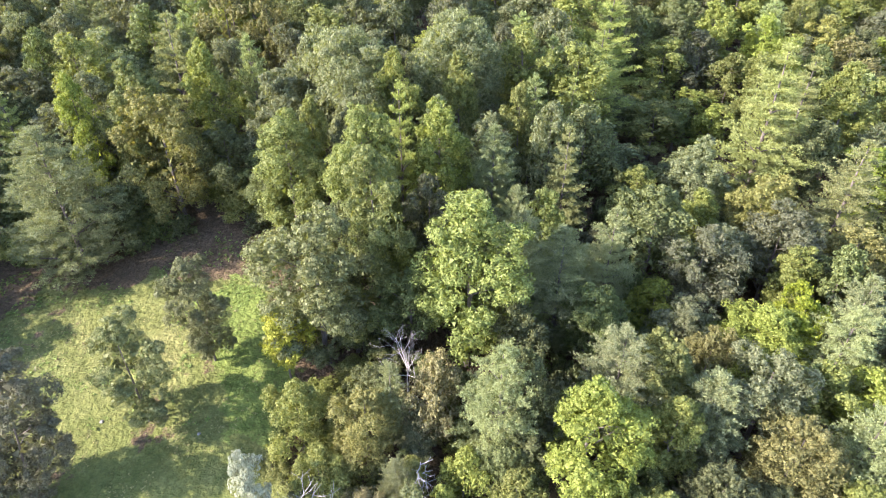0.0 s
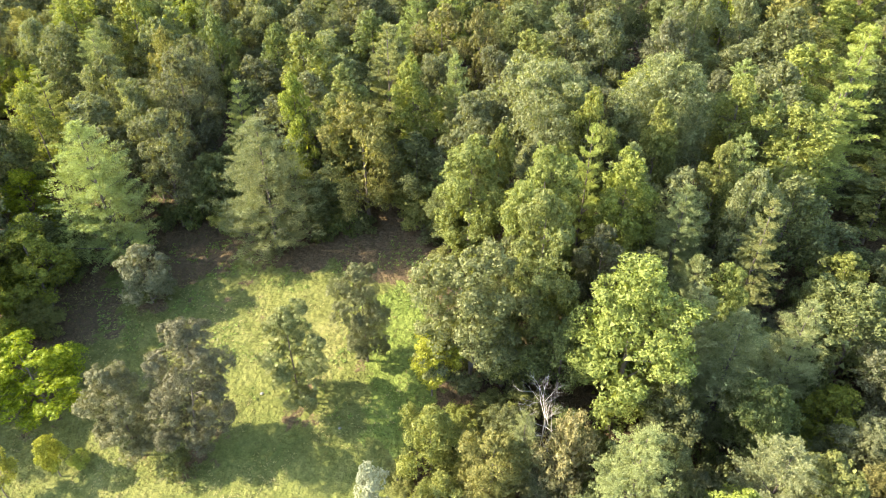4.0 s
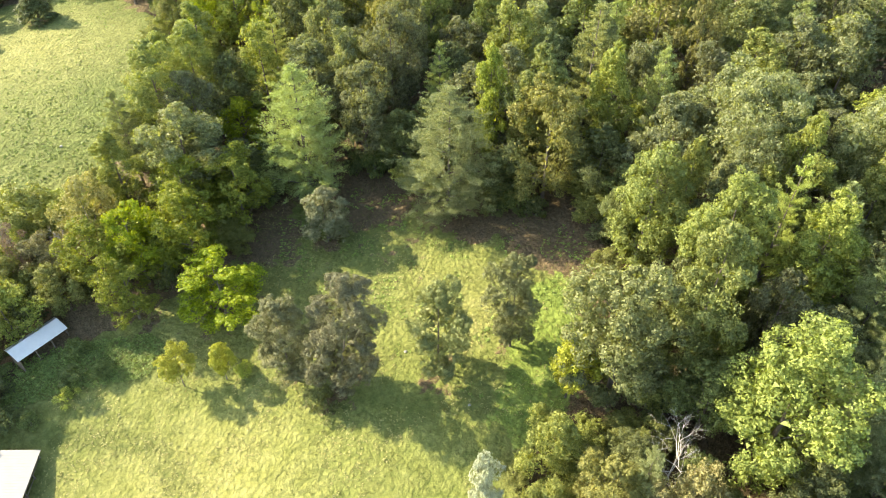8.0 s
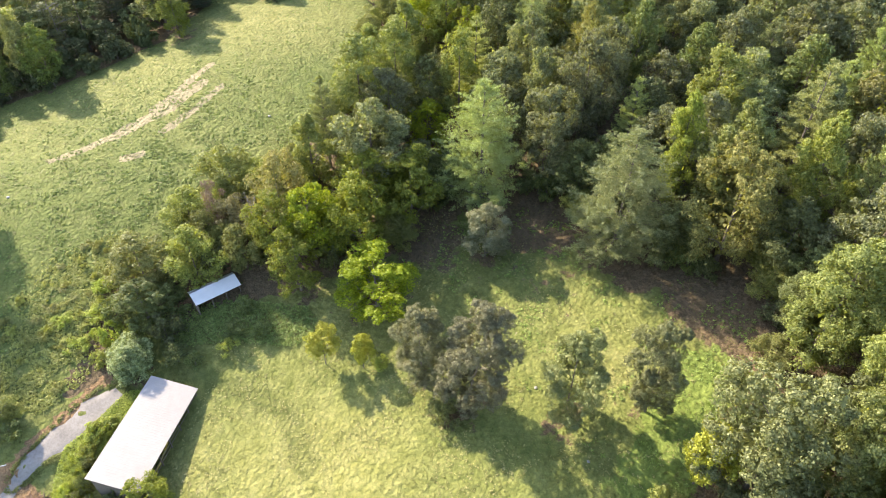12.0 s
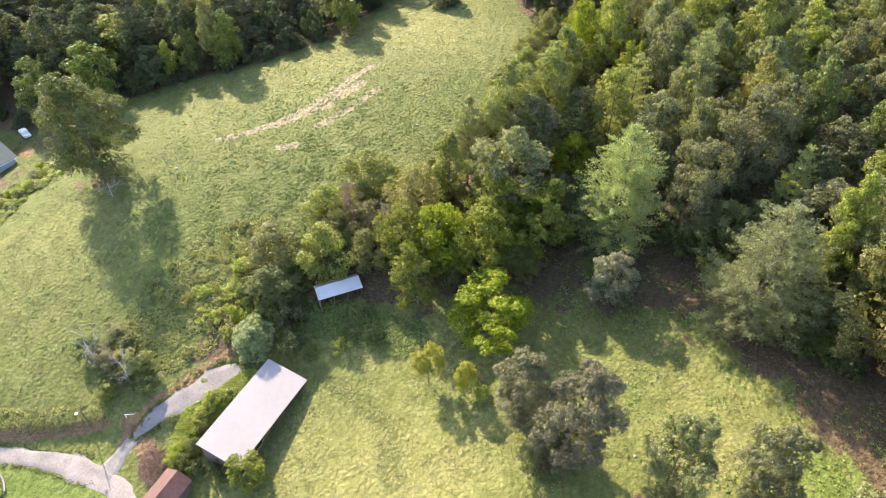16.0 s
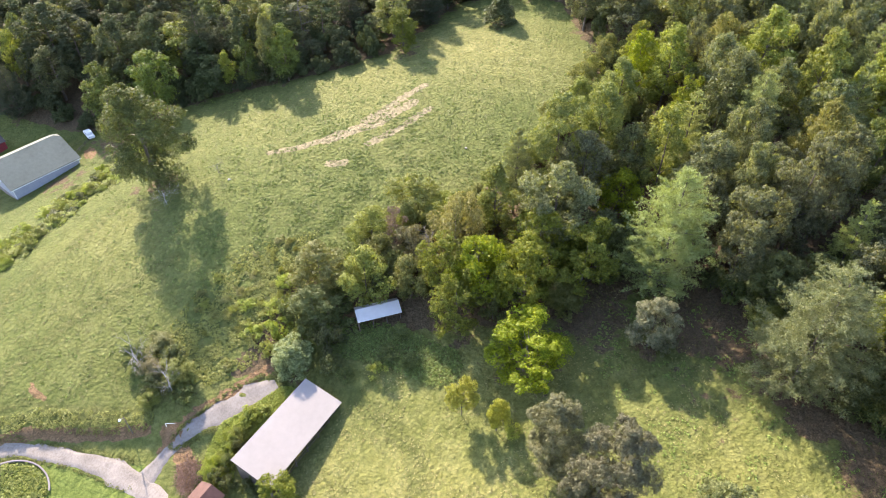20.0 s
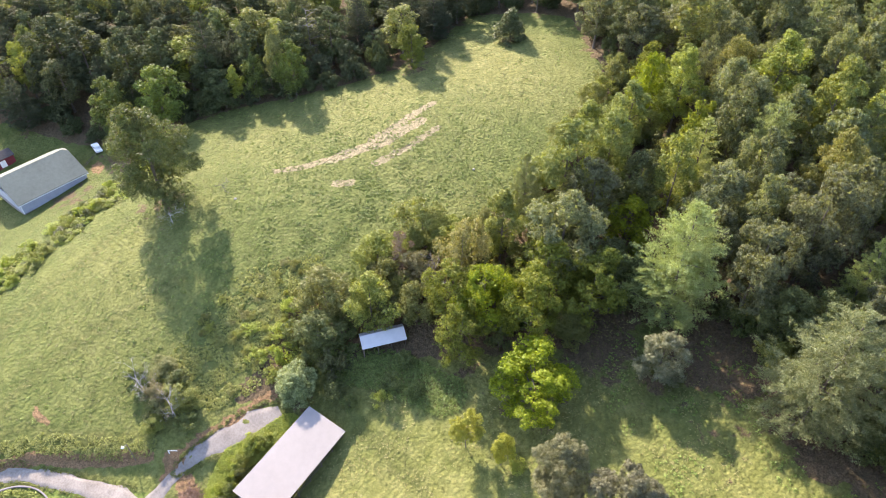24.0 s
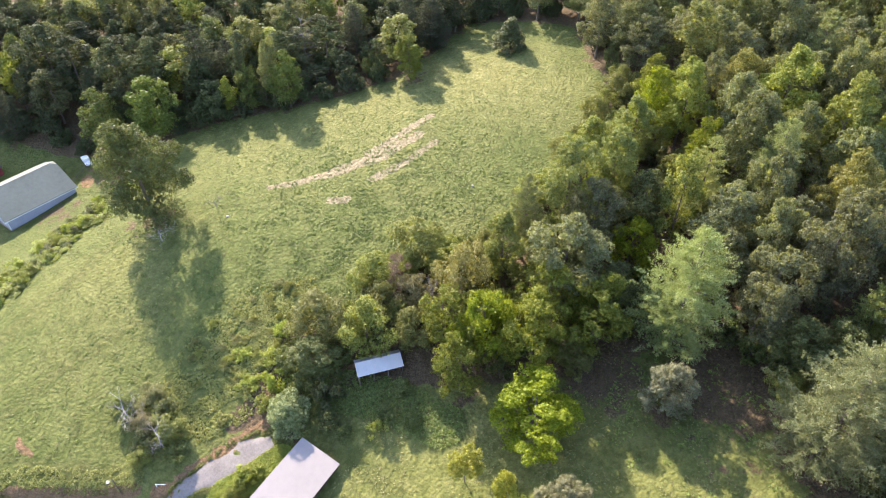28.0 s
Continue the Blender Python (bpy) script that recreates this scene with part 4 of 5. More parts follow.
# smaller trees that fill the hedgerow, and undergrowth along the wood's edges
for tries in range(900):
    x, y = rng.uniform(-126, -86), rng.uniform(-4, 80)
    if inside(HEDGE, np.array(x), np.array(y)) and math.hypot(x + 97, y - 22.5) > 7.5 and space(x, y, 0.5, 1.6):
        if rng.random() < 0.6:
            dark_shrub.plant(x, y, rng.uniform(4, 7), rng.uniform(2.8, 3.8))
        else:
            olive.plant(x, y, rng.uniform(7, 10), rng.uniform(3.2, 4.0))
for tries in range(2200):
    x, y = rng.uniform(-230, 10), rng.uniform(-70, 115)
    edge = min(float(near_line(np.array(x), np.array(y), FIELD[:17])), float(near_line(np.array(x), np.array(y), MEADOW[3:13])))
    if edge < 7 and (x < -188 or x > -120 or y > 98) and not inside(FIELD, np.array(x), np.array(y)) and not inside(MEADOW, np.array(x), np.array(y)) and math.hypot(x + 185, y + 58) > 27 and math.hypot(x + 77, y - 82) > 9 and math.hypot(x + 41, y - 93) > 7 and space(x, y, 0.42, 1.6):
        if x < -180:
            far_bush.plant(x, y, rng.uniform(4.5, 9), rng.uniform(3.0, 4.4))
        else:
            (dark_shrub if rng.random() < 0.7 else olive).plant(x, y, rng.uniform(3.5, 7.5), rng.uniform(2.6, 3.8))


# ---- the ground: one sheet, fine near the fields and coarse to the horizon ----
def axis(a, b, step, far):
    inner = list(np.arange(a, b + 0.01, step))
    out = [12.0, 30.0, 70.0, 150.0, 320.0, 700.0, far]
    return np.array([a - o for o in reversed(out)] + inner + [b + o for o in out])


SCARS = (((-154.5, 6), (-153.4, 12), (-154, 21.5), 0.75), ((-154, 21), (-154.8, 28), (-155.8, 34.5), (-160.5, 44.5), 1.25), ((-157.5, 31), (-163.9, 42.5), (-167.5, 49.5), 0.8), ((-148, 30.5), (-151.5, 39.7), (-156, 48), 0.75), ((-143.8, 20), (-143, 23.5), 0.8))
CLAY = (((-104, -43.1), (-100.9, -42.2), (-98.4, -39.4), 0.3), ((-84.0, -19.0), (-86.6, -15.9), (-89.0, -12.2), (-90.9, -8.0), (-92.9, -3.7), (-94.6, 0.9), 0.7), ((-88.3, -22), (-89.2, -28.5), (-90.6, -34.8), (-92.6, -41), (-93.4, -56), 0.7), ((-86.6, -17.7), (-83.8, -15.9), (-79.5, -14.8), (-77, -15), 1.2), ((-189, -44.5), (-185.5, -43.6), 1.2), ((-100, 15), (-101.5, 21), (-104, 28), 0.6))
TRACKS = (((-98, -54), (-101.9, -50), (-107.3, -46.1), (-113.6, -39.4), (-118.6, -30.9), (-125.9, -15.9)), ((-118, -58), (-129.5, -48.8), (-138.6, -38), (-150, -30)), ((-98.7, -48.9), (-98.2, -42.8), (-95.6, -37.5), (-93.2, -28.4)), ((-84, 16), (-70, 24), (-58, 22)))


def ground():
    gx, gy = axis(-262, 96, 1.15, 1800), axis(-86, 170, 1.15, 1800)
    x, y = np.meshgrid(gx, gy)
    z = heights(x, y)
    rough = np.random.default_rng(3).normal(size=x.shape)
    z = z + 0.05 * rough
    co = np.stack([x, y, z], axis=-1).reshape(-1, 3)
    nx, ny = len(gx), len(gy)
    i = np.arange(nx * ny).reshape(ny, nx)
    f = np.stack([i[:-1, :-1], i[:-1, 1:], i[1:, 1:], i[1:, :-1]], axis=-1).reshape(-1, 4)
    me = bpy.data.meshes.new("ground")
    me.from_pydata(co.tolist(), [], f.tolist())
    me.materials.append(TURF)
    fx, fy = co[:, 0], co[:, 1]
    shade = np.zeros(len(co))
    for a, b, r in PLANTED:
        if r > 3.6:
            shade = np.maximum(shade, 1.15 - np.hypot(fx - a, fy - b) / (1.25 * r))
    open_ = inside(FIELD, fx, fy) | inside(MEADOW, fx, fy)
    # in the open, shade round the trees is painted as soil colour
    litter_shade = np.where(open_, np.clip(shade, 0, 1) * 0.36, np.where(inside(HEDGE, fx, fy), np.where(fy < 14, 0.1, 0.45), 0.9))
    # soil patches; those at (-64, 72) and by the house also paint shade
    for a, b, ra, rb, s in ((-76, 80, 11, 8, 1.0), (-64, 72, 18, 9, 0.18), (-84, 62, 8, 9, 0.6), (-170, 103, 12, 5, 0.7), (-178, 103, 9, 4, 0.7), (-92, 66, 7, 9, 0.9), (-42, 92.5, 11, 5, 0.75), (-57, 84, 9, 5, 0.5), (-36, 86, 12, 6, 0.9), (-23, 70, 5, 9, 0.5), (-192, -36, 14, 9, 0.5), (-174, -49, 9, 8, 0.35)):
        litter_shade = np.maximum(litter_shade, s * np.clip(1.3 - np.hypot((fx - a) / ra, (fy - b) / rb), 0, 1))
    scar, clay = np.zeros(len(co)), np.zeros(len(co))
    for *pts, wide in SCARS:
        scar = np.maximum(scar, np.clip(1.05 - 0.55 * near_line(fx, fy, pts) / wide, 0, 1))
    for *pts, wide in CLAY:
        clay = np.maximum(clay, np.clip(1.0 - 0.5 * near_line(fx, fy, pts) / wide, 0, 1))
    dry = 0.28 * inside(MEADOW, fx, fy) + 0.5 * np.exp(-(((fx + 62) / 26) ** 2 + ((fy - 22) / 16) ** 2)) + 0.3 * np.exp(-(((fx + 47) / 9) ** 2 + ((fy - 66) / 9) ** 2)) + 0.10 * np.exp(-(((fx + 130) / 25) ** 2 + ((fy + 30) / 20) ** 2)) + 0.22 * np.exp(-(((fx + 172) / 26) ** 2 + ((fy - 48) / 45) ** 2))
    for pts in TRACKS:
        dry = np.maximum(dry, 0.5 * np.clip(1.2 - near_line(fx, fy, pts), 0, 1))
    dry = dry + inside(FIELD, fx, fy) * (0.04 + 0.42 * np.exp(-(((fx + 178) / 30) ** 2 + ((fy - 50) / 50) ** 2)) + 0.03 * np.exp(-(((fx + 118) / 28) ** 2 + ((fy + 38) / 24) ** 2)))
    rut = np.zeros(len(co))
    for pts in TRACKS:
        rut = np.maximum(rut, 0.55 * np.clip(1.25 - np.abs(near_line(fx, fy, pts) - 0.9) / 0.9, 0, 1))
    lawn = np.clip(1.1 - near_line(fx, fy, ((-78, -60), (-80, -38), (-76, -27))) / 9.0, 0, 1)
    lawn = np.maximum(lawn, np.clip(0.86 - near_line(fx, fy, ((-33, 76), (-28, 67), (-25, 58))) / 9.0, 0, 1))
    for name, values in (("litter_shade", litter_shade), ("scar", scar), ("clay", clay), ("dry", dry), ("lawn", lawn), ("rut", rut)):
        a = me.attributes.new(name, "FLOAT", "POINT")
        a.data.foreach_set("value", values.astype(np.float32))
    me.shade_smooth()
    tagged(new("ground", me), "rolling grass fields, bare soil and forest floor", "ground", kind="structure")


ground()


def draped_strip(name, pts, widths, lift, mat, step=1.0):
    """A strip of road that lies on the ground, with sides that go down into it."""
    line = []
    for (x0, y0), (x1, y1), w0, w1 in zip(pts, pts[1:], widths, widths[1:]):
        n = max(1, int(math.hypot(x1 - x0, y1 - y0) / step))
        line += [(x0 + (x1 - x0) * k / n, y0 + (y1 - y0) * k / n, w0 + (w1 - w0) * k / n) for k in range(n)]
    line.append((*pts[-1], widths[-1]))
    for _ in range(4):
        line = [line[0]] + [tuple((a[i] + 2 * b[i] + c[i]) / 4 for i in range(3)) for a, b, c in zip(line, line[1:], line[2:])] + [line[-1]]
    rg = random.Random(8)
    verts, faces, cols = [], [], 7
    for k, (x, y, w) in enumerate(line):
        a, b = line[max(0, k - 1)], line[min(len(line) - 1, k + 1)]
        d = Vector((b[0] - a[0], b[1] - a[1])).normalized()
        ragged = [w / 2 * (1 + 0.12 * math.sin(k * 0.55 + q * 2) + 0.10 * math.sin(k * 1.3 + q)) for q in range(2)]
        for j in range(cols):
            s = 2 * j / (cols - 1) - 1
            o = s * ragged[0 if s < 0 else 1]
            px, py = x - d.y * o, y + d.x * o
            verts.append((px, py, ground_z(px, py) + (lift + 0.03 * math.sin(k * 0.7 + j) if 0 < j < cols - 1 else -0.15)))
    for k in range(len(line) - 1):
        for j in range(cols - 1):
            i = k * cols + j
            faces.append((i, i + 1, i + cols + 1, i + cols))
    me = mesh_of(name, verts, faces, mat)
    me.shade_smooth()
    return new(name, me)


tagged(draped_strip("road", [(-97, -85), (-93.5, -60), (-90.8, -44), (-86.5, -34), (-81, -25), (-74, -19), (-64, -18)], [3.0, 3.0, 3.1, 3.4, 5.0, 4.4, 3.4], 0.12, GRAVEL), "pale gravel farm drive", "road", kind="structure")
tagged(draped_strip("yard", [(-79.0, -22.6), (-82.4, -19.4), (-84.8, -16.6), (-86.0, -13.6), (-88.0, -9.0), (-89.4, -4.5), (-90.0, -0.6), (-91.0, 2.0)], [4.4, 2.8, 2.4, 3.0, 5.2, 6.8, 6.6, 2.6], 0.10, YARD_GRAVEL), "gray gravel yard above the barn", "yard", kind="structure")


# ---- grasses and weeds ----
def tufts(name, label, n, area, keep, mat, size, seed, lush=0.35):
    """Small leafy clumps on the ground; lush: how unevenly they stand."""
    rg = np.random.default_rng(seed)
    x, y = rg.uniform(area[0], area[1], n), rg.uniform(area[2], area[3], n)
    ok = keep(x, y)
    x, y = x[ok], y[ok]
    z = heights(x, y)
    k = 5
    p = np.repeat(np.stack([x, y, z + 0.02], axis=1), k, axis=0)
    p[:, :2] += rg.normal(size=(len(p), 2)) * size * 0.4
    p[:, 2] += rg.random(len(p)) * size * (0.35 + lush)
    nrm = unit(rg.normal(size=(len(p), 3)) * min(lush, 0.5) + np.array([0, 0, 1.0]))
    cards = leaf_cards(rg, p, nrm, size * rg.uniform(0.5, 1.1, len(p)), 0.6)
    tagged(new(name, leaf_mesh(name, cards, mat)), label, "grass", kind="stuff")


GRASS = leaf_material("grass_blades", (0.085, 0.095, 0.022), (0.165, 0.168, 0.05), 0.3)
STRAW = leaf_material("straw_grass", (0.20, 0.195, 0.06), (0.33, 0.305, 0.13), 0.3)
WEED = leaf_material("weed_leaves", (0.100, 0.138, 0.034), (0.192, 0.236, 0.074), 0.34)


def clumps(x, y, scale, limit, seed=0.0):
    v = np.array([noise.noise(Vector((a / scale, b / scale, seed))) for a, b in zip(x, y)])
    return v > limit


def in_meadow(x, y):
    return inside(MEADOW, x, y) & (y > -5) & (near_line(x, y, ((-88, 8), (-74, -6))) > 8)


tufts("meadow_grass", "tufted meadow grass, green and straw-coloured", 15000, (-95, 12, 0, 92), lambda x, y: in_meadow(x, y) & clumps(x, y, 6, -0.15), GRASS, 0.24, 1)
tufts("dry_grass", "straw-coloured dry grass tufts", 9000, (-90, -25, 0, 75), lambda x, y: in_meadow(x, y) & clumps(x, y, 9, 0.02, 3.0), STRAW, 0.24, 2)


def weed_clumps(name, label, n, area, keep, mat, seed):
    """Knee-high leafy clumps, each a small dome with its own shadow."""
    rg = np.random.default_rng(seed)
    x, y = rg.uniform(area[0], area[1], n), rg.uniform(area[2], area[3], n)
    ok = keep(x, y, rg.random(n))
    x, y = x[ok], y[ok]
    r = rg.uniform(0.22, 0.52, len(x)) * rg.uniform(0.7, 1.2, len(x))
    k = 14
    e = unit(rg.normal(size=(len(x) * k, 3)) * np.array([1, 1, 0.7]) + np.array([0, 0, 0.7]))
    e[:, 2] = np.abs(e[:, 2])
    rr = np.repeat(r, k)[:, None]
    p = np.repeat(np.stack([x, y, heights(x, y)], axis=1), k, axis=0) + e * rr * np.array([1.0, 1.0, 0.78]) * rg.uniform(0.5, 1.0, (len(e), 1))
    tagged(new(name, leaf_mesh(name, leaf_cards(rg, p, unit(e + 0.35 * rg.normal(size=e.shape) + np.array([0, 0, 0.3])), 0.24), mat)), label, "weeds", kind="stuff")


def weedy(x, y, u):
    """Weeds stand thickest round the bare streaks and down the slope from them."""
    thick = 0.05 + 0.62 * np.exp(-(((x + 146) / 20) ** 2 + ((y - 30) / 26) ** 2)) + 0.55 * np.exp(-(((x + 124) / 11) ** 2 + ((y - 22) / 34) ** 2))
    v = np.array([noise.noise(Vector((a / 5.0, b / 5.0, 7.0))) for a, b in zip(x, y)])
    return inside(FIELD, x, y) & (u < thick * np.clip(0.55 + 1.6 * v, 0.05, 1.2))


weed_clumps("field_weeds", "coarse green weed clumps in the hill field", 42000, (-196, -98, -45, 98), weedy, WEED, 4)
tufts("pasture_grass", "pasture grass on the hill field", 22000, (-205, -92, -70, 105), lambda x, y: inside(FIELD, x, y), GRASS, 0.26, 5)
tufts("bank_weeds", "rank green weeds along the drive's bank", 14000, (-100, -84, -64, -16), lambda x, y: (near_line(x, y, ((-95.0, -62), (-95.0, -41), (-92.6, -34), (-91.0, -28.5), (-89.9, -22))) < 1.9) & clumps(x, y, 1.6, -0.22, 4.0), LEAF["vine"], 0.26, 6, 1.3)
tufts("forest_litter", "low green growth on the shaded ground", 6000, (-100, -20, 55, 100), lambda x, y: inside(MEADOW, x, y) & clumps(x, y, 5, 0.1, 5.0), WEED, 0.40, 8)
tufts("thicket", "green vines and weeds in the gully behind the barn", 30000, (-92, -70, -16, 6), lambda x, y: (near_line(x, y, ((-76, -9.5), (-80.5, -9.0), (-84, -6.5), (-85.3, -2.5), (-87.5, 3))) < 2.6) & (near_line(x, y, ((-88.2, 7.6), (-75.2, -5.8))) > 1.0), LEAF["vine"], 0.26, 9, 1.2)
rng = random.Random(12)
for k in range(48):
    w = rng.random()
    x, y = -75.5 - 11.0 * w + rng.uniform(-1.5, 0.6), -10.4 + 9.5 * w ** 1.3 + rng.uniform(-1.6, 1.2)
    shrub.plant(x, y, rng.uniform(1.0, 2.6), rng.uniform(1.0, 2.0), "bright green vine-covered shrub behind the barn")
for x, y, h, r in ((-75.3, -9.4, 3.6, 1.9), (-77.6, -7.4, 4.2, 1.8), (-73.6, -7.6, 3.4, 1.8), (-80.2, -5.6, 3.2, 1.5), (-72.3, -4.2, 4.0, 1.9)):
    dark_shrub.plant(x, y, h, r, "dark green shrub against the barn")
for k in range(130):
    x, y = rng.uniform(-124, -95), rng.uniform(-24, 10)
    if float(near_line(np.array(x), np.array(y), ((-98, -8), (-105, -6), (-112, -1), (-117, 6)))) < rng.uniform(2, 11) and x < -96.8 - 0.25 * (y + 4):
        scrub.plant(x, y, rng.uniform(0.5, 1.5), rng.uniform(0.6, 1.5))
tufts("gully_weeds", "lush green weeds between the barn and the shed", 6000, (-102, -80, 12, 36), lambda x, y: near_line(x, y, ((-97, 15), (-92, 24), (-84, 32))) < 4.2, WEED, 0.40, 10, 0.8)
weed_clumps("hill_scrub", "yellow-green scrub on the slope under the hedgerow", 16000, (-124, -94, -26, 14),
            lambda x, y, u: (near_line(x, y, ((-98, -12), (-105, -7), (-112, -1), (-117, 7))) < 2 + 9 * u) & (x < -95.5 - 0.25 * (y + 4)) & clumps(x, y, 3.5, -0.25, 2.0), LEAF["scrub"], 11)


def verge(x, y, line, halves):
    """True along the ragged edges of a strip."""
    half = np.interp(y, [p[1] for p in line], halves)
    return (np.abs(near_line(x, y, line) - half) < 0.38) & clumps(x, y, 0.9, -0.12, 9.0)


tufts("verge_grass", "grass and weeds creeping over the drive's edges", 26000, (-98, -78, -66, -24), lambda x, y: verge(x, y, ((-97, -85), (-93.5, -60), (-90.8, -44), (-86.5, -34), (-81, -25)), (1.5, 1.5, 1.55, 1.7, 2.5)), GRASS, 0.22, 31, 0.4)
tufts("yard_weeds", "weeds along the yard's ragged edge", 24000, (-96, -80, -20, 4), lambda x, y: verge(x, y, ((-84.8, -16.6), (-86.0, -13.6), (-88.0, -9.0), (-89.4, -4.5), (-90.0, -0.6), (-91.0, 2.0)), (1.1, 1.5, 2.6, 3.4, 3.3, 1.3)), GRASS, 0.24, 32, 0.5)


# ---- the pole barn ----
def local(origin, along, name, label, category):
    """An Empty at origin whose x axis runs along the given direction."""
    ob = new(name)
    w = math.atan2(along[1], along[0])
    ob.matrix_basis = Matrix.Translation(origin) @ Matrix.Rotation(w, 4, "Z")
    return tagged(ob, label, category)


def ribbed_sheet(x0, x1, y0, y1, z_at, rib=0.45, thick=0.05):
    """A metal roof sheet with standing ribs that run from y0 to y1."""
    bm = bmesh.new()
    top_, bottom = [], []
    n = int((x1 - x0) / rib)
    xs = []
    for k in range(n):
        a = x0 + (x1 - x0) * k / n
        b = x0 + (x1 - x0) * (k + 1) / n
        xs += [(a, 0.0), (b - 0.06, 0.0), (b - 0.045, 0.008), (b - 0.015, 0.008)]
    xs.append((x1, 0.0))
    for y in (y0, y1):
        top_.append([bm.verts.new((x, y, z_at(y) + d)) for x, d in xs])
        bottom.append([bm.verts.new((x, y, z_at(y) - thick)) for x, d in xs])
    for k in range(len(xs) - 1):
        bm.faces.new((top_[0][k], top_[0][k + 1], top_[1][k + 1], top_[1][k]))
        bm.faces.new((bottom[0][k + 1], bottom[0][k], bottom[1][k], bottom[1][k + 1]))
        for s, r in ((0, 1), (1, -1)):
            q = (bottom[s][k], bottom[s][k + 1], top_[s][k + 1], top_[s][k])
            bm.faces.new(q[::r])
    for k in (0, -1):
        q = (top_[0][k], top_[1][k], bottom[1][k], bottom[0][k])
        bm.faces.new(q if k == 0 else q[::-1])
    return bm


def pole_barn():
    # x runs along the high eave from the uphill corner, y across to the low eave
    base = Vector((-88.2, 7.6, 0.0))
    along, across = Vector((0.70, -0.714, 0)), Vector((0.714, 0.70, 0))
    b = new("pole_barn")
    m = Matrix.Identity(4)
    for i, v in enumerate((along, across, Vector((0, 0, 1)))):
        for j in range(3):
            m[j][i] = v[j]
    # the pair is left-handed with z up, so y is turned about and the slope runs to -y
    m[0][1], m[1][1] = -across.x, -across.y
    b.matrix_basis = Matrix.Translation(base) @ m
    tagged(b, "open pole barn with a white sloping metal roof", "barn")
    L, W, hi, lo = 18.7, 7.6, 6.2, 4.8
    slope = lambda y: hi + (hi - lo) * y / W
    bm_part("roof", ribbed_sheet(-0.3, L + 0.3, -W - 0.3, 0.3, slope), WHITE_METAL, b, "white painted ribbed metal roof")
    for k in range(7):
        for y in (-0.15, -W + 0.15):
            x = 0.2 + (L - 0.4) * k / 6
            p = b.matrix_basis @ Vector((x, y, 0))
            g = ground_z(p.x, p.y)
            bm_part("post", box(x - 0.09, x + 0.09, y - 0.09, y + 0.09, g - 0.4, slope(y) - 0.25, 0.015), TIMBER, b)
    for y in (-0.15, -W + 0.15, -W / 2):
        bm_part("beam", box(-0.1, L + 0.1, y - 0.06, y + 0.06, slope(y) - 0.3, slope(y) - 0.056), TIMBER, b)
    for k in range(12):
        x = 0.4 + (L - 0.8) * k / 11
        bm = box(x - 0.04, x + 0.04, -W + 0.25, -0.05, -0.14, -0.0)
        for v in bm.verts:
            v.co.z += slope(v.co.y) - 0.057
        bm_part("rafter", bm, TIMBER, b)
    # boarded back wall under the high eave and end walls, with gaps between boards
    for k in range(64):
        x = 0.15 + (L - 0.3) * k / 64
        p = b.matrix_basis @ Vector((x, 0.0, 0))
        bm_part("board", box(x, x + 0.285, -0.06, -0.03, ground_z(p.x, p.y) - 0.2, slope(0) - 0.35 - 0.05 * (k % 3)), TIMBER, b)
    for x in (0.02, L - 0.05):
        for k in range(24):
            y = -W + 0.15 + (W - 0.3) * k / 24
            p = b.matrix_basis @ Vector((x, y, 0))
            bm_part("board", box(x, x + 0.03, y, y + 0.28, ground_z(p.x, p.y) - 0.2, slope(y) - 0.12), TIMBER, b)
    for z in (0.9, 1.7):
        for k in range(6):
            x0, x1 = 0.2 + (L - 0.4) * k / 6, 0.2 + (L - 0.4) * (k + 1) / 6
            p = b.matrix_basis @ Vector(((x0 + x1) / 2, -W + 0.2, 0))
            g = ground_z(p.x, p.y)
            bm_part("rail", box(x0, x1, -W + 0.03, -W + 0.07, g + z - 0.09, g + z + 0.09), TIMBER, b)


pole_barn()


def run_in_shed():
    b = local((-99.9, 18.9, 0), (-0.06, 0.998), "run_in_shed", "small shed with a white metal roof and board walls", "shed")
    g = ground_z(-98.5, 23)
    L, W, hi = 8.4, 3.4, g + 2.4
    ridge = 0.95
    # local -y faces the meadow
    bm_part("roof_slope", ribbed_sheet(-0.2, L + 0.2, -W - 0.2, -ridge, lambda y: hi + 0.8 * (y + W) / (W - ridge), 0.45), SHED_METAL, b, "white metal roof slope")
    bm_part("roof_slope", ribbed_sheet(-0.2, L + 0.2, -ridge + 0.02, 0.25, lambda y: hi + 0.8 - 0.45 * (y + ridge), 0.45), DULL_METAL, b, "dull gray metal roof slope")
    for x in (0.0, L - 0.06):
        for k in range(11):
            y = -W + 0.1 + (W - 0.2) * k / 11
            bm_part("board", box(x, x + 0.04, y, y + 0.27, g - 0.6, hi - 0.1 + (0.6 * (y + W) / (W - ridge) if y < -ridge else 0.25)), TIMBER, b)
    for k in range(28):
        x = 0.05 + (L - 0.1) * k / 28
        bm_part("board", box(x, x + 0.27, -0.06, -0.02, g - 0.6, hi + 0.15), TIMBER, b)
    for k in range(4):
        x = 0.1 + (L - 0.2) * k / 3
        bm_part("post", box(x - 0.08, x + 0.08, -W + 0.05, -W + 0.2, g - 0.8, hi - 0.05, 0.01), TIMBER, b)
    bm_part("beam", box(0, L, -W + 0.08, -W + 0.18, hi - 0.25, hi - 0.06), TIMBER, b)


run_in_shed()


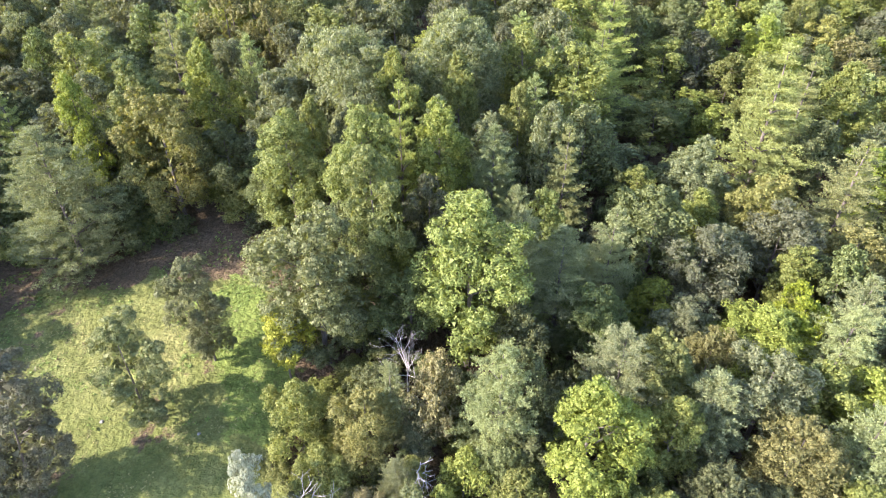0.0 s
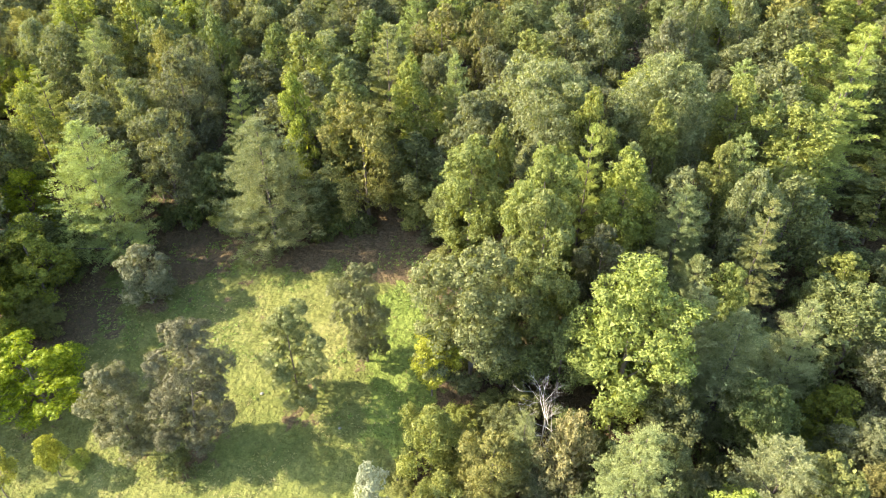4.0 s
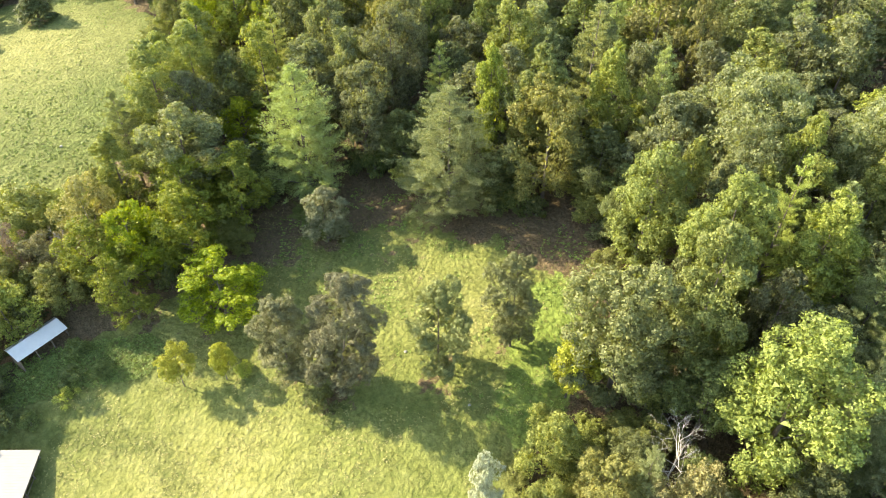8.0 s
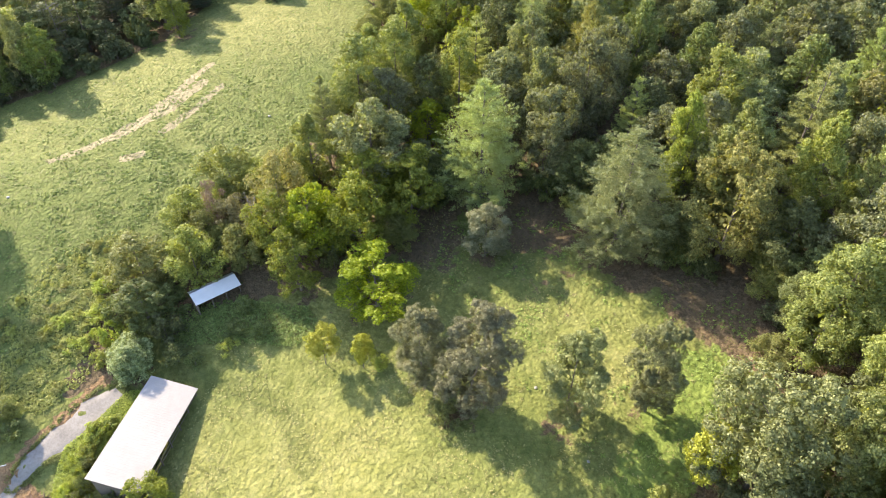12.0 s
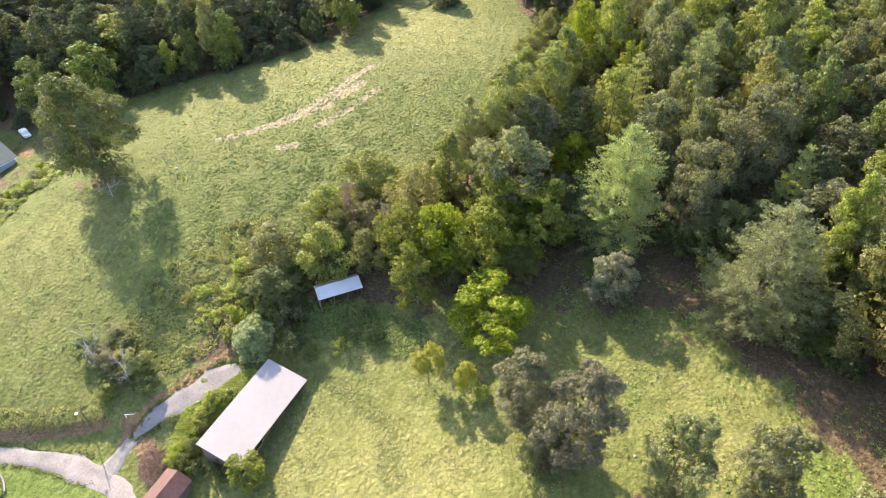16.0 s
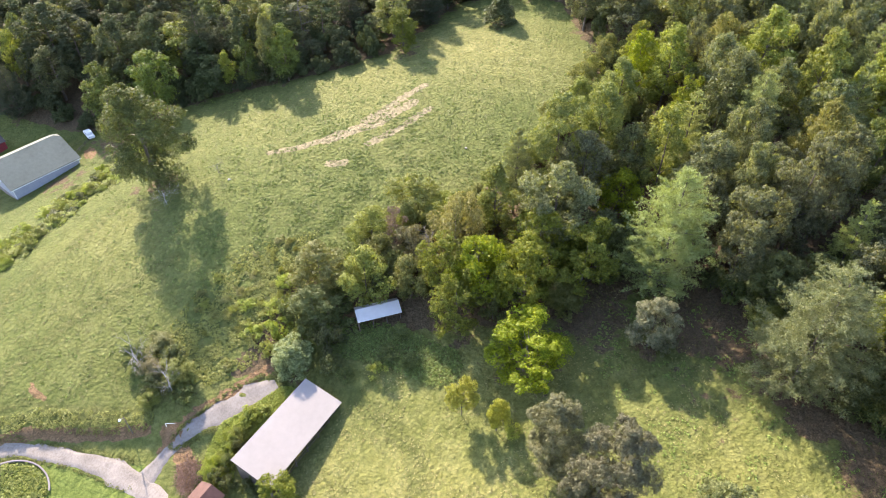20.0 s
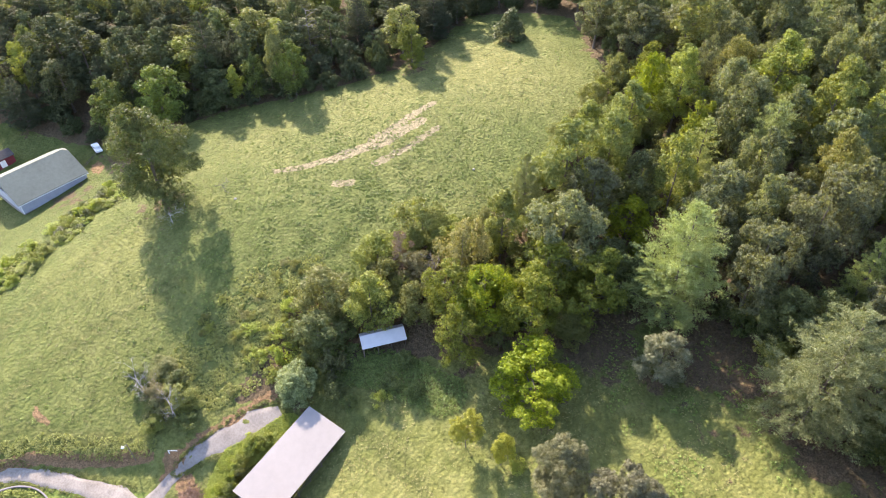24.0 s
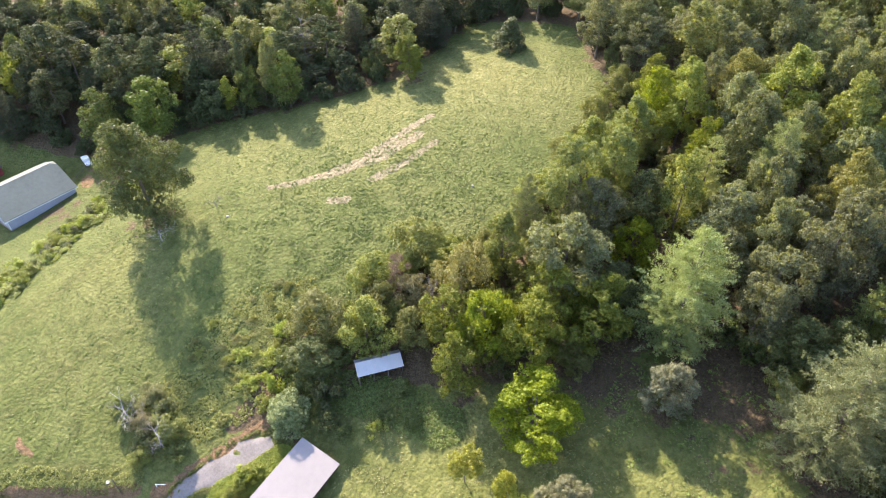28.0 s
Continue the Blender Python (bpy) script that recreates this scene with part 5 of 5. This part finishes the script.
def long_house():
    ux, uy = 0.609, -0.793
    b = local((-183.6, -46.3, 0), (ux, uy), "house", "long house with a gray-green roof and pale blue siding", "house")
    # x runs along the front eave, -y (to the right hand side) away from it
    L, D, eave, rise, g = 18.4, 17.0, 1.7, 4.3, -1.4
    half = D / 2
    clip = 1.0
    bm = bmesh.new()
    e = 0.55
    pts = [(-e, e, eave), (L + e, e, eave - 0.0), (L + e, -half + clip, eave + rise * (1 - clip / half)), (L - 0.8, -half, eave + rise), (0.8, -half, eave + rise), (-e, -half + clip, eave + rise * (1 - clip / half))]
    vs = [bm.verts.new(p) for p in pts]
    back = [bm.verts.new((x, -D - y, z)) for x, y, z in pts]
    bm.faces.new(vs)
    bm.faces.new(list(reversed([back[0], back[1], back[2], vs[3], vs[4], back[5]])))
    bm.faces.new((vs[2], back[2], vs[3]))
    bm.faces.new((vs[5], vs[4], back[5]))
    bmesh.ops.remove_doubles(bm, verts=bm.verts[:], dist=0.001)
    bmesh.ops.recalc_face_normals(bm, faces=bm.faces[:])
    bmesh.ops.solidify(bm, geom=bm.faces[:], thickness=-0.14)
    bm_part("roof", bm, GREEN_METAL, b, "gray-green hipped roof")
    for name, x0, x1, y0, y1 in (("wall", 0, L, -0.25, 0), ("wall", 0, L, -D, -D + 0.25), ("wall", 0, 0.25, -D + 0.25, -0.25), ("wall", L - 0.25, L, -D + 0.25, -0.25)):
        wall = bm_part(name, box(x0, x1, y0, y1, g - 0.6, eave - 0.02), SIDING, b)
        if y1 == 0:
            for k in range(12):
                z = g + 0.1 + 0.24 * k
                bm_part("siding_board", box(0.14, L - 0.14, 0.0, 0.022 - 0.0006 * k, z, z + 0.225), SIDING, wall)
    for x in (0.0, L - 0.14):
        bm_part("corner_board", box(x, x + 0.14, 0.0, 0.045, g - 0.3, eave - 0.03), WHITE_PAINT, b)
    bm_part("fascia", box(-e, L + e, e, e + 0.04, eave - 0.26, eave - 0.03), WHITE_PAINT, b, "white eaves board")
    bm_part("foundation", box(-0.05, L + 0.05, -D - 0.05, 0.05, g - 1.4, g - 0.0), CONCRETE, b)


long_house()


def rusty_shed():
    b = local((-71.5, -8.4, 0), (0.72, -0.69), "rusty_shed", "small board shed with a rusty red metal roof", "shed")
    g = ground_z(-70, -13)
    L, W, hi = 6.5, 4.6, g + 3.0
    for s in (0, 1):
        y0, y1 = (-W / 2, 0.3) if s == 0 else (-W - 0.3, -W / 2)
        bm_part("roof_slope", ribbed_sheet(-0.3, L + 0.3, y0 + 0.004 * (s == 0), y1, (lambda y: hi + 1.1 - 0.48 * abs(y + W / 2)), 0.6), RUST_METAL, b)
    for x in (0.0, L - 0.05):
        for k in range(15):
            y = -W + 0.06 + (W - 0.12) * k / 15
            bm_part("board", box(x, x + 0.04, y, y + 0.28, g - 0.6, hi + 0.95 - 0.48 * abs(y + 0.14 + W / 2)), TIMBER, b)
    for y in (-0.08, -W + 0.04):
        for k in range(21):
            x = 0.08 + (L - 0.16) * k / 21
            bm_part("board", box(x, x + 0.29, y, y + 0.04, g - 0.6, hi - 0.08), TIMBER, b)


rusty_shed()


def lamp_pole():
    x, y = -88.3, -24.1
    z = ground_z(x, y)
    b = new("lamp_post")
    b.matrix_basis = pose(x, y, z)
    tagged(b, "wooden pole with a pale yard lamp on top", "lamp post")
    v, f = tubes([((0, 0, -0.4), (0, 0, 5.2), 0.10, 0.075)], 10)
    part("pole", mesh_of("pole", v, f, TIMBER), b)
    v, f = tubes([((0, 0, 4.95), (0.35, -0.5, 5.25), 0.025, 0.025)], 8)
    part("arm", mesh_of("arm", v, f, DULL_METAL), b)
    bm = bmesh.new()
    bmesh.ops.create_cone(bm, cap_ends=True, segments=14, radius1=0.30, radius2=0.12, depth=0.34, matrix=Matrix.Translation((0.42, -0.62, 5.2)))
    bmesh.ops.bevel(bm, geom=bm.edges[:], offset=0.02, segments=2, affect="EDGES")
    bm_part("lamp_head", bm, WHITE_PAINT, b, "white lamp hood")


lamp_pole()


# ---- dead trees ----
def dead_tree(name, label, x, y, height, spread, seed, mat, twigs=3, lean=(0, 0)):
    rg = random.Random(seed)
    trunk, boughs = [], []

    def grow(p, d, length, r, depth, out):
        q = p + d * length
        out.append((p, q, r, r * 0.62))
        if depth == 0:
            return
        out_n = rg.randint(2, 3)
        for _ in range(out_n):
            nd = (d + Vector((rg.gauss(0, 0.55), rg.gauss(0, 0.55), rg.gauss(0.05, 0.35)))).normalized()
            grow(p.lerp(q, rg.uniform(0.55, 1.0)), nd, length * rg.uniform(0.6, 0.85), r * 0.55, depth - 1, out)

    at = Vector((0, 0, -0.3))
    for k in range(5):
        nxt = at + Vector((rg.uniform(-0.2, 0.2), rg.uniform(-0.2, 0.2), height * 0.2))
        trunk.append((at, nxt, 0.03 + 0.009 * height * (1 - k * 0.18), 0.03 + 0.009 * height * (1 - (k + 1) * 0.18)))
        if k >= 1:
            for _ in range(3):
                w = rg.uniform(0, 6.283)
                boughs.append([])
                grow(at.lerp(nxt, rg.random()), Vector((math.cos(w), math.sin(w), rg.uniform(0.2, 0.8))).normalized(), spread * rg.uniform(0.3, 0.5), 0.006 * height, twigs, boughs[-1])
        at = nxt
    b = new(name)
    b.matrix_basis = Matrix.Translation((x, y, ground_z(x, y))) @ pose(0, 0, 0, lean[0], lean[1], 0)
    tagged(b, label, "dead tree")
    v, f = tubes(trunk, 7)
    part("trunk", mesh_of("trunk", v, f, mat), b)
    for limbs in boughs:
        v, f = tubes(limbs, 4)
        part("branch", mesh_of("branch", v, f, mat), b)


dead_tree("dead_tree", "leafless gray dead tree at the wood's edge", -4.6, 57.8, 9.6, 5.2, 3, DEADWOOD, 4)
dead_tree("dead_tree", "bleached broken dead tree leaning over the scrub", -12.4, 43.4, 10.0, 5.4, 5, DEADWOOD, 2, (20, -25))
dead_tree("dead_tree", "bleached dead snag among bushes", -2.5, 45.0, 10.0, 3.0, 9, DEADWOOD, 2)
dead_tree("dead_snag", "gray brushy snag in the hill field", -150.8, -6.2, 3.4, 3.0, 11, GRAYWOOD, 3)
dead_tree("dead_brush", "gray fallen brush at the foot of the shade tree", -144.0, -18.5, 4.2, 5.0, 12, DEADWOOD, 3)
dead_tree("dead_tree", "leafless gray tree in the hedgerow", -104.5, 35.0, 11.5, 4.5, 14, GRAYWOOD, 3)
dead_tree("dead_tree", "bare pale dead tree in the far treeline", -208.0, 21.0, 20.0, 5.0, 15, GRAYWOOD, 2)
dead_tree("dead_brush", "gray twiggy brush on the bank", -99.4, -22.2, 6.8, 4.8, 16, DEADWOOD, 3)
dead_tree("dead_brush", "gray twiggy brush on the bank", -94.2, -17.0, 5.8, 3.8, 17, DEADWOOD, 3)


# ---- small things ----
def brush_pile(x, y, r, h, seed):
    rg = random.Random(seed)
    seg = []
    for _ in range(520):
        a, w = rg.uniform(0, 6.283), rg.uniform(0, 6.283)
        d = r * math.sqrt(rg.random())
        z = h * (1 - d / r) * rg.random() + 0.1
        p = Vector((d * math.cos(a), d * math.sin(a) * 0.7, z))
        l_ = rg.uniform(0.6, 1.6)
        seg.append((p, p + Vector((l_ * math.cos(w), l_ * math.sin(w), rg.uniform(-0.3, 0.5))), 0.05, 0.02))
    v, f = tubes(seg, 4)
    ob = new("brush_pile", mesh_of("brush_pile", v, f, plain("brown_brush", (0.09, 0.055, 0.04), (0.24, 0.15, 0.11), 0.9, 4.0)))
    ob.matrix_basis = pose(x, y, ground_z(x, y) - 0.05)
    tagged(ob, "pile of cut brown brush beside the drive", "brush pile", kind="stuff")


brush_pile(-78.2, -14.0, 4.0, 1.9, 4)


def field_stone(x, y, s, seed):
    rg = random.Random(seed)
    bm = bmesh.new()
    bmesh.ops.create_icosphere(bm, subdivisions=2, radius=s)
    for v in bm.verts:
        v.co *= 1 + rg.uniform(-0.2, 0.2)
        v.co.z *= 0.6
    me = bpy.data.meshes.new("stone")
    bm.to_mesh(me)
    bm.free()
    me.materials.append(STONE)
    ob = new("field_stone", me)
    ob.matrix_basis = pose(x, y, ground_z(x, y) + 0.1 * s, 0, 0, rg.uniform(0, 360))
    tagged(ob, "pale stone lying in the grass", "stone", "field stones")


for k, (x, y, s) in enumerate(((-45.9, 56.0, 0.26), (-32.1, 53.8, 0.24), (-137.6, 52.3, 0.36), (-147.2, -3.8, 0.35))):
    field_stone(x, y, s, k)


def garden_edging():
    """A white kerb that curves round a planted bed."""
    verts, faces = [], []
    n = 28
    for k in range(n + 1):
        w = -0.45 + 2.0 * k / n
        for r, up in ((7.0, 0), (7.0, 1), (7.24, 1), (7.24, 0)):
            x, y = -81.5 - 0.0 + r * -math.cos(w), -45.5 + r * math.sin(w) * 1.1
            verts.append((x, y, ground_z(x, y) + (0.30 if up else -0.2)))
    for k in range(n):
        for j in range(4):
            a, b = 4 * k + j, 4 * k + (j + 1) % 4
            faces.append((a, b, b + 4, a + 4))
    faces += [(3, 2, 1, 0), (4 * n, 4 * n + 1, 4 * n + 2, 4 * n + 3)]
    tagged(new("garden_edging", mesh_of("garden_edging", verts, faces, CONCRETE)), "curved pale kerb round a planted bed", "kerb")
    tufts("garden_plants", "leafy plants in the kerbed bed", 4000, (-89, -74, -53, -38), lambda x, y: np.hypot(x + 81.5, (y + 45.5) / 1.1) < 6.6, LEAF["vine"], 0.40, 21, 0.8)


garden_edging()
silver_bush.plant(-77.0, -33.5, 1.6, 1.6, "low silvery bush on the lawn")


def pickup_truck(x, y, turn):
    b = new("pickup_truck")
    b.matrix_basis = pose(x, y, ground_z(x, y), 0, 0, turn)
    tagged(b, "white pickup truck parked behind the shade tree", "truck")
    bm_part("body", box(-2.6, 2.6, -0.95, 0.95, 0.45, 1.05, 0.12), WHITE_PAINT, b)
    bm_part("cab", box(-0.9, 1.1, -0.88, 0.88, 1.052, 1.8, 0.22), WHITE_PAINT, b)
    for y0 in (-0.885, 0.865):
        bm_part("side_window", box(-0.6, 0.8, y0, y0 + 0.02, 1.2, 1.6), GLASS_DARK, b)
    for sx in (-1.7, 1.7):
        for sy in (-0.9, 0.9):
            bm = bmesh.new()
            bmesh.ops.create_cone(bm, cap_ends=True, segments=18, radius1=0.38, radius2=0.38, depth=0.25, matrix=pose(sx, sy, 0.38, 90, 0, 0))
            bm_part("wheel", bm, BLACK_RUBBER, b)


pickup_truck(-197.5, -45.5, 25)


def rail_fence(x0, y0, x1, y1, n):
    b = new("rail_fence")
    tagged(b, "short gray wooden rail fence beside the house", "fence")
    pts = [(x0 + (x1 - x0) * k / n, y0 + (y1 - y0) * k / n) for k in range(n + 1)]
    for x, y in pts:
        z = ground_z(x, y)
        v, f = tubes([((x, y, z - 0.3), (x, y, z + 1.2), 0.08, 0.07)], 8)
        part("post", mesh_of("post", v, f, TIMBER), b)
    for (xa, ya), (xb, yb) in zip(pts, pts[1:]):
        for h in (0.5, 1.0):
            v, f = tubes([((xa, ya, ground_z(xa, ya) + h), (xb, yb, ground_z(xb, yb) + h), 0.05, 0.05)], 6)
            part("rail", mesh_of("rail", v, f, TIMBER), b)


rail_fence(-188.5, -48.5, -195.0, -45.0, 3)


def red_shed():
    b = local((-202.5, -70.0, 0), (0.609, -0.793), "red_shed", "dark red board shed with a dark roof behind the house", "shed")
    g = ground_z(-203, -73)
    L, W, hi = 7.0, 4.5, g + 2.8
    for s_ in (0, 1):
        y0, y1 = (-W / 2 + 0.004, 0.35) if s_ == 0 else (-W - 0.35, -W / 2)
        bm_part("roof_slope", ribbed_sheet(-0.3, L + 0.3, y0, y1, (lambda y: hi + 1.2 - 0.5 * abs(y + W / 2)), 0.6), ROOFING_DARK, b)
    for name, x0, x1, y0, y1 in (("wall", 0, L, -0.1, 0), ("wall", 0, L, -W, -W + 0.1), ("wall", 0, 0.1, -W + 0.1, -0.1), ("wall", L - 0.1, L, -W + 0.1, -0.1)):
        bm_part(name, box(x0, x1, y0, y1, g - 0.6, hi - 0.02), RED_PAINT, b)
    bm_part("door", box(2.6, 4.2, 0.002, 0.05, g, g + 2.1, 0.01), WHITE_PAINT, b, "white door")


red_shed()


def tarpaulin_heap(x, y):
    rg = random.Random(3)
    bm = bmesh.new()
    for k in range(3):
        r = bmesh.ops.create_icosphere(bm, subdivisions=2, radius=0.9 - 0.15 * k, matrix=pose(1.1 * k - 1.0, 0.5 * (k % 2), 0.25))
        for v in r["verts"]:
            v.co += Vector((rg.uniform(-0.2, 0.2), rg.uniform(-0.2, 0.2), rg.uniform(-0.15, 0.15)))
            v.co.z = max(-0.1, v.co.z * 0.8)
    me = bpy.data.meshes.new("tarpaulin_heap")
    bm.to_mesh(me)
    bm.free()
    me.materials.append(PINK_PAINT)
    ob = new("tarpaulin_heap", me)
    ob.matrix_basis = pose(x, y, ground_z(x, y), 0, 0, 60)
    tagged(ob, "pale pink tarpaulin heap on the grass", "tarpaulin")


tarpaulin_heap(-146.3, -57.6)


def drive_barrier(x, y):
    b = new("barrier")
    z = ground_z(x, y)
    b.matrix_basis = pose(x, y, z, 0, 0, 75)
    tagged(b, "low white bar barrier on a short post", "barrier")
    v, f = tubes([((0, 0, -0.3), (0, 0, 0.9), 0.06, 0.06)], 8)
    part("post", mesh_of("post", v, f, WHITE_PAINT), b)
    v, f = tubes([((0, 0, 0.8), (1.7, 0, 0.75), 0.045, 0.04)], 8)
    part("bar", mesh_of("bar", v, f, WHITE_PAINT), b)


drive_barrier(-87.6, -18.0)
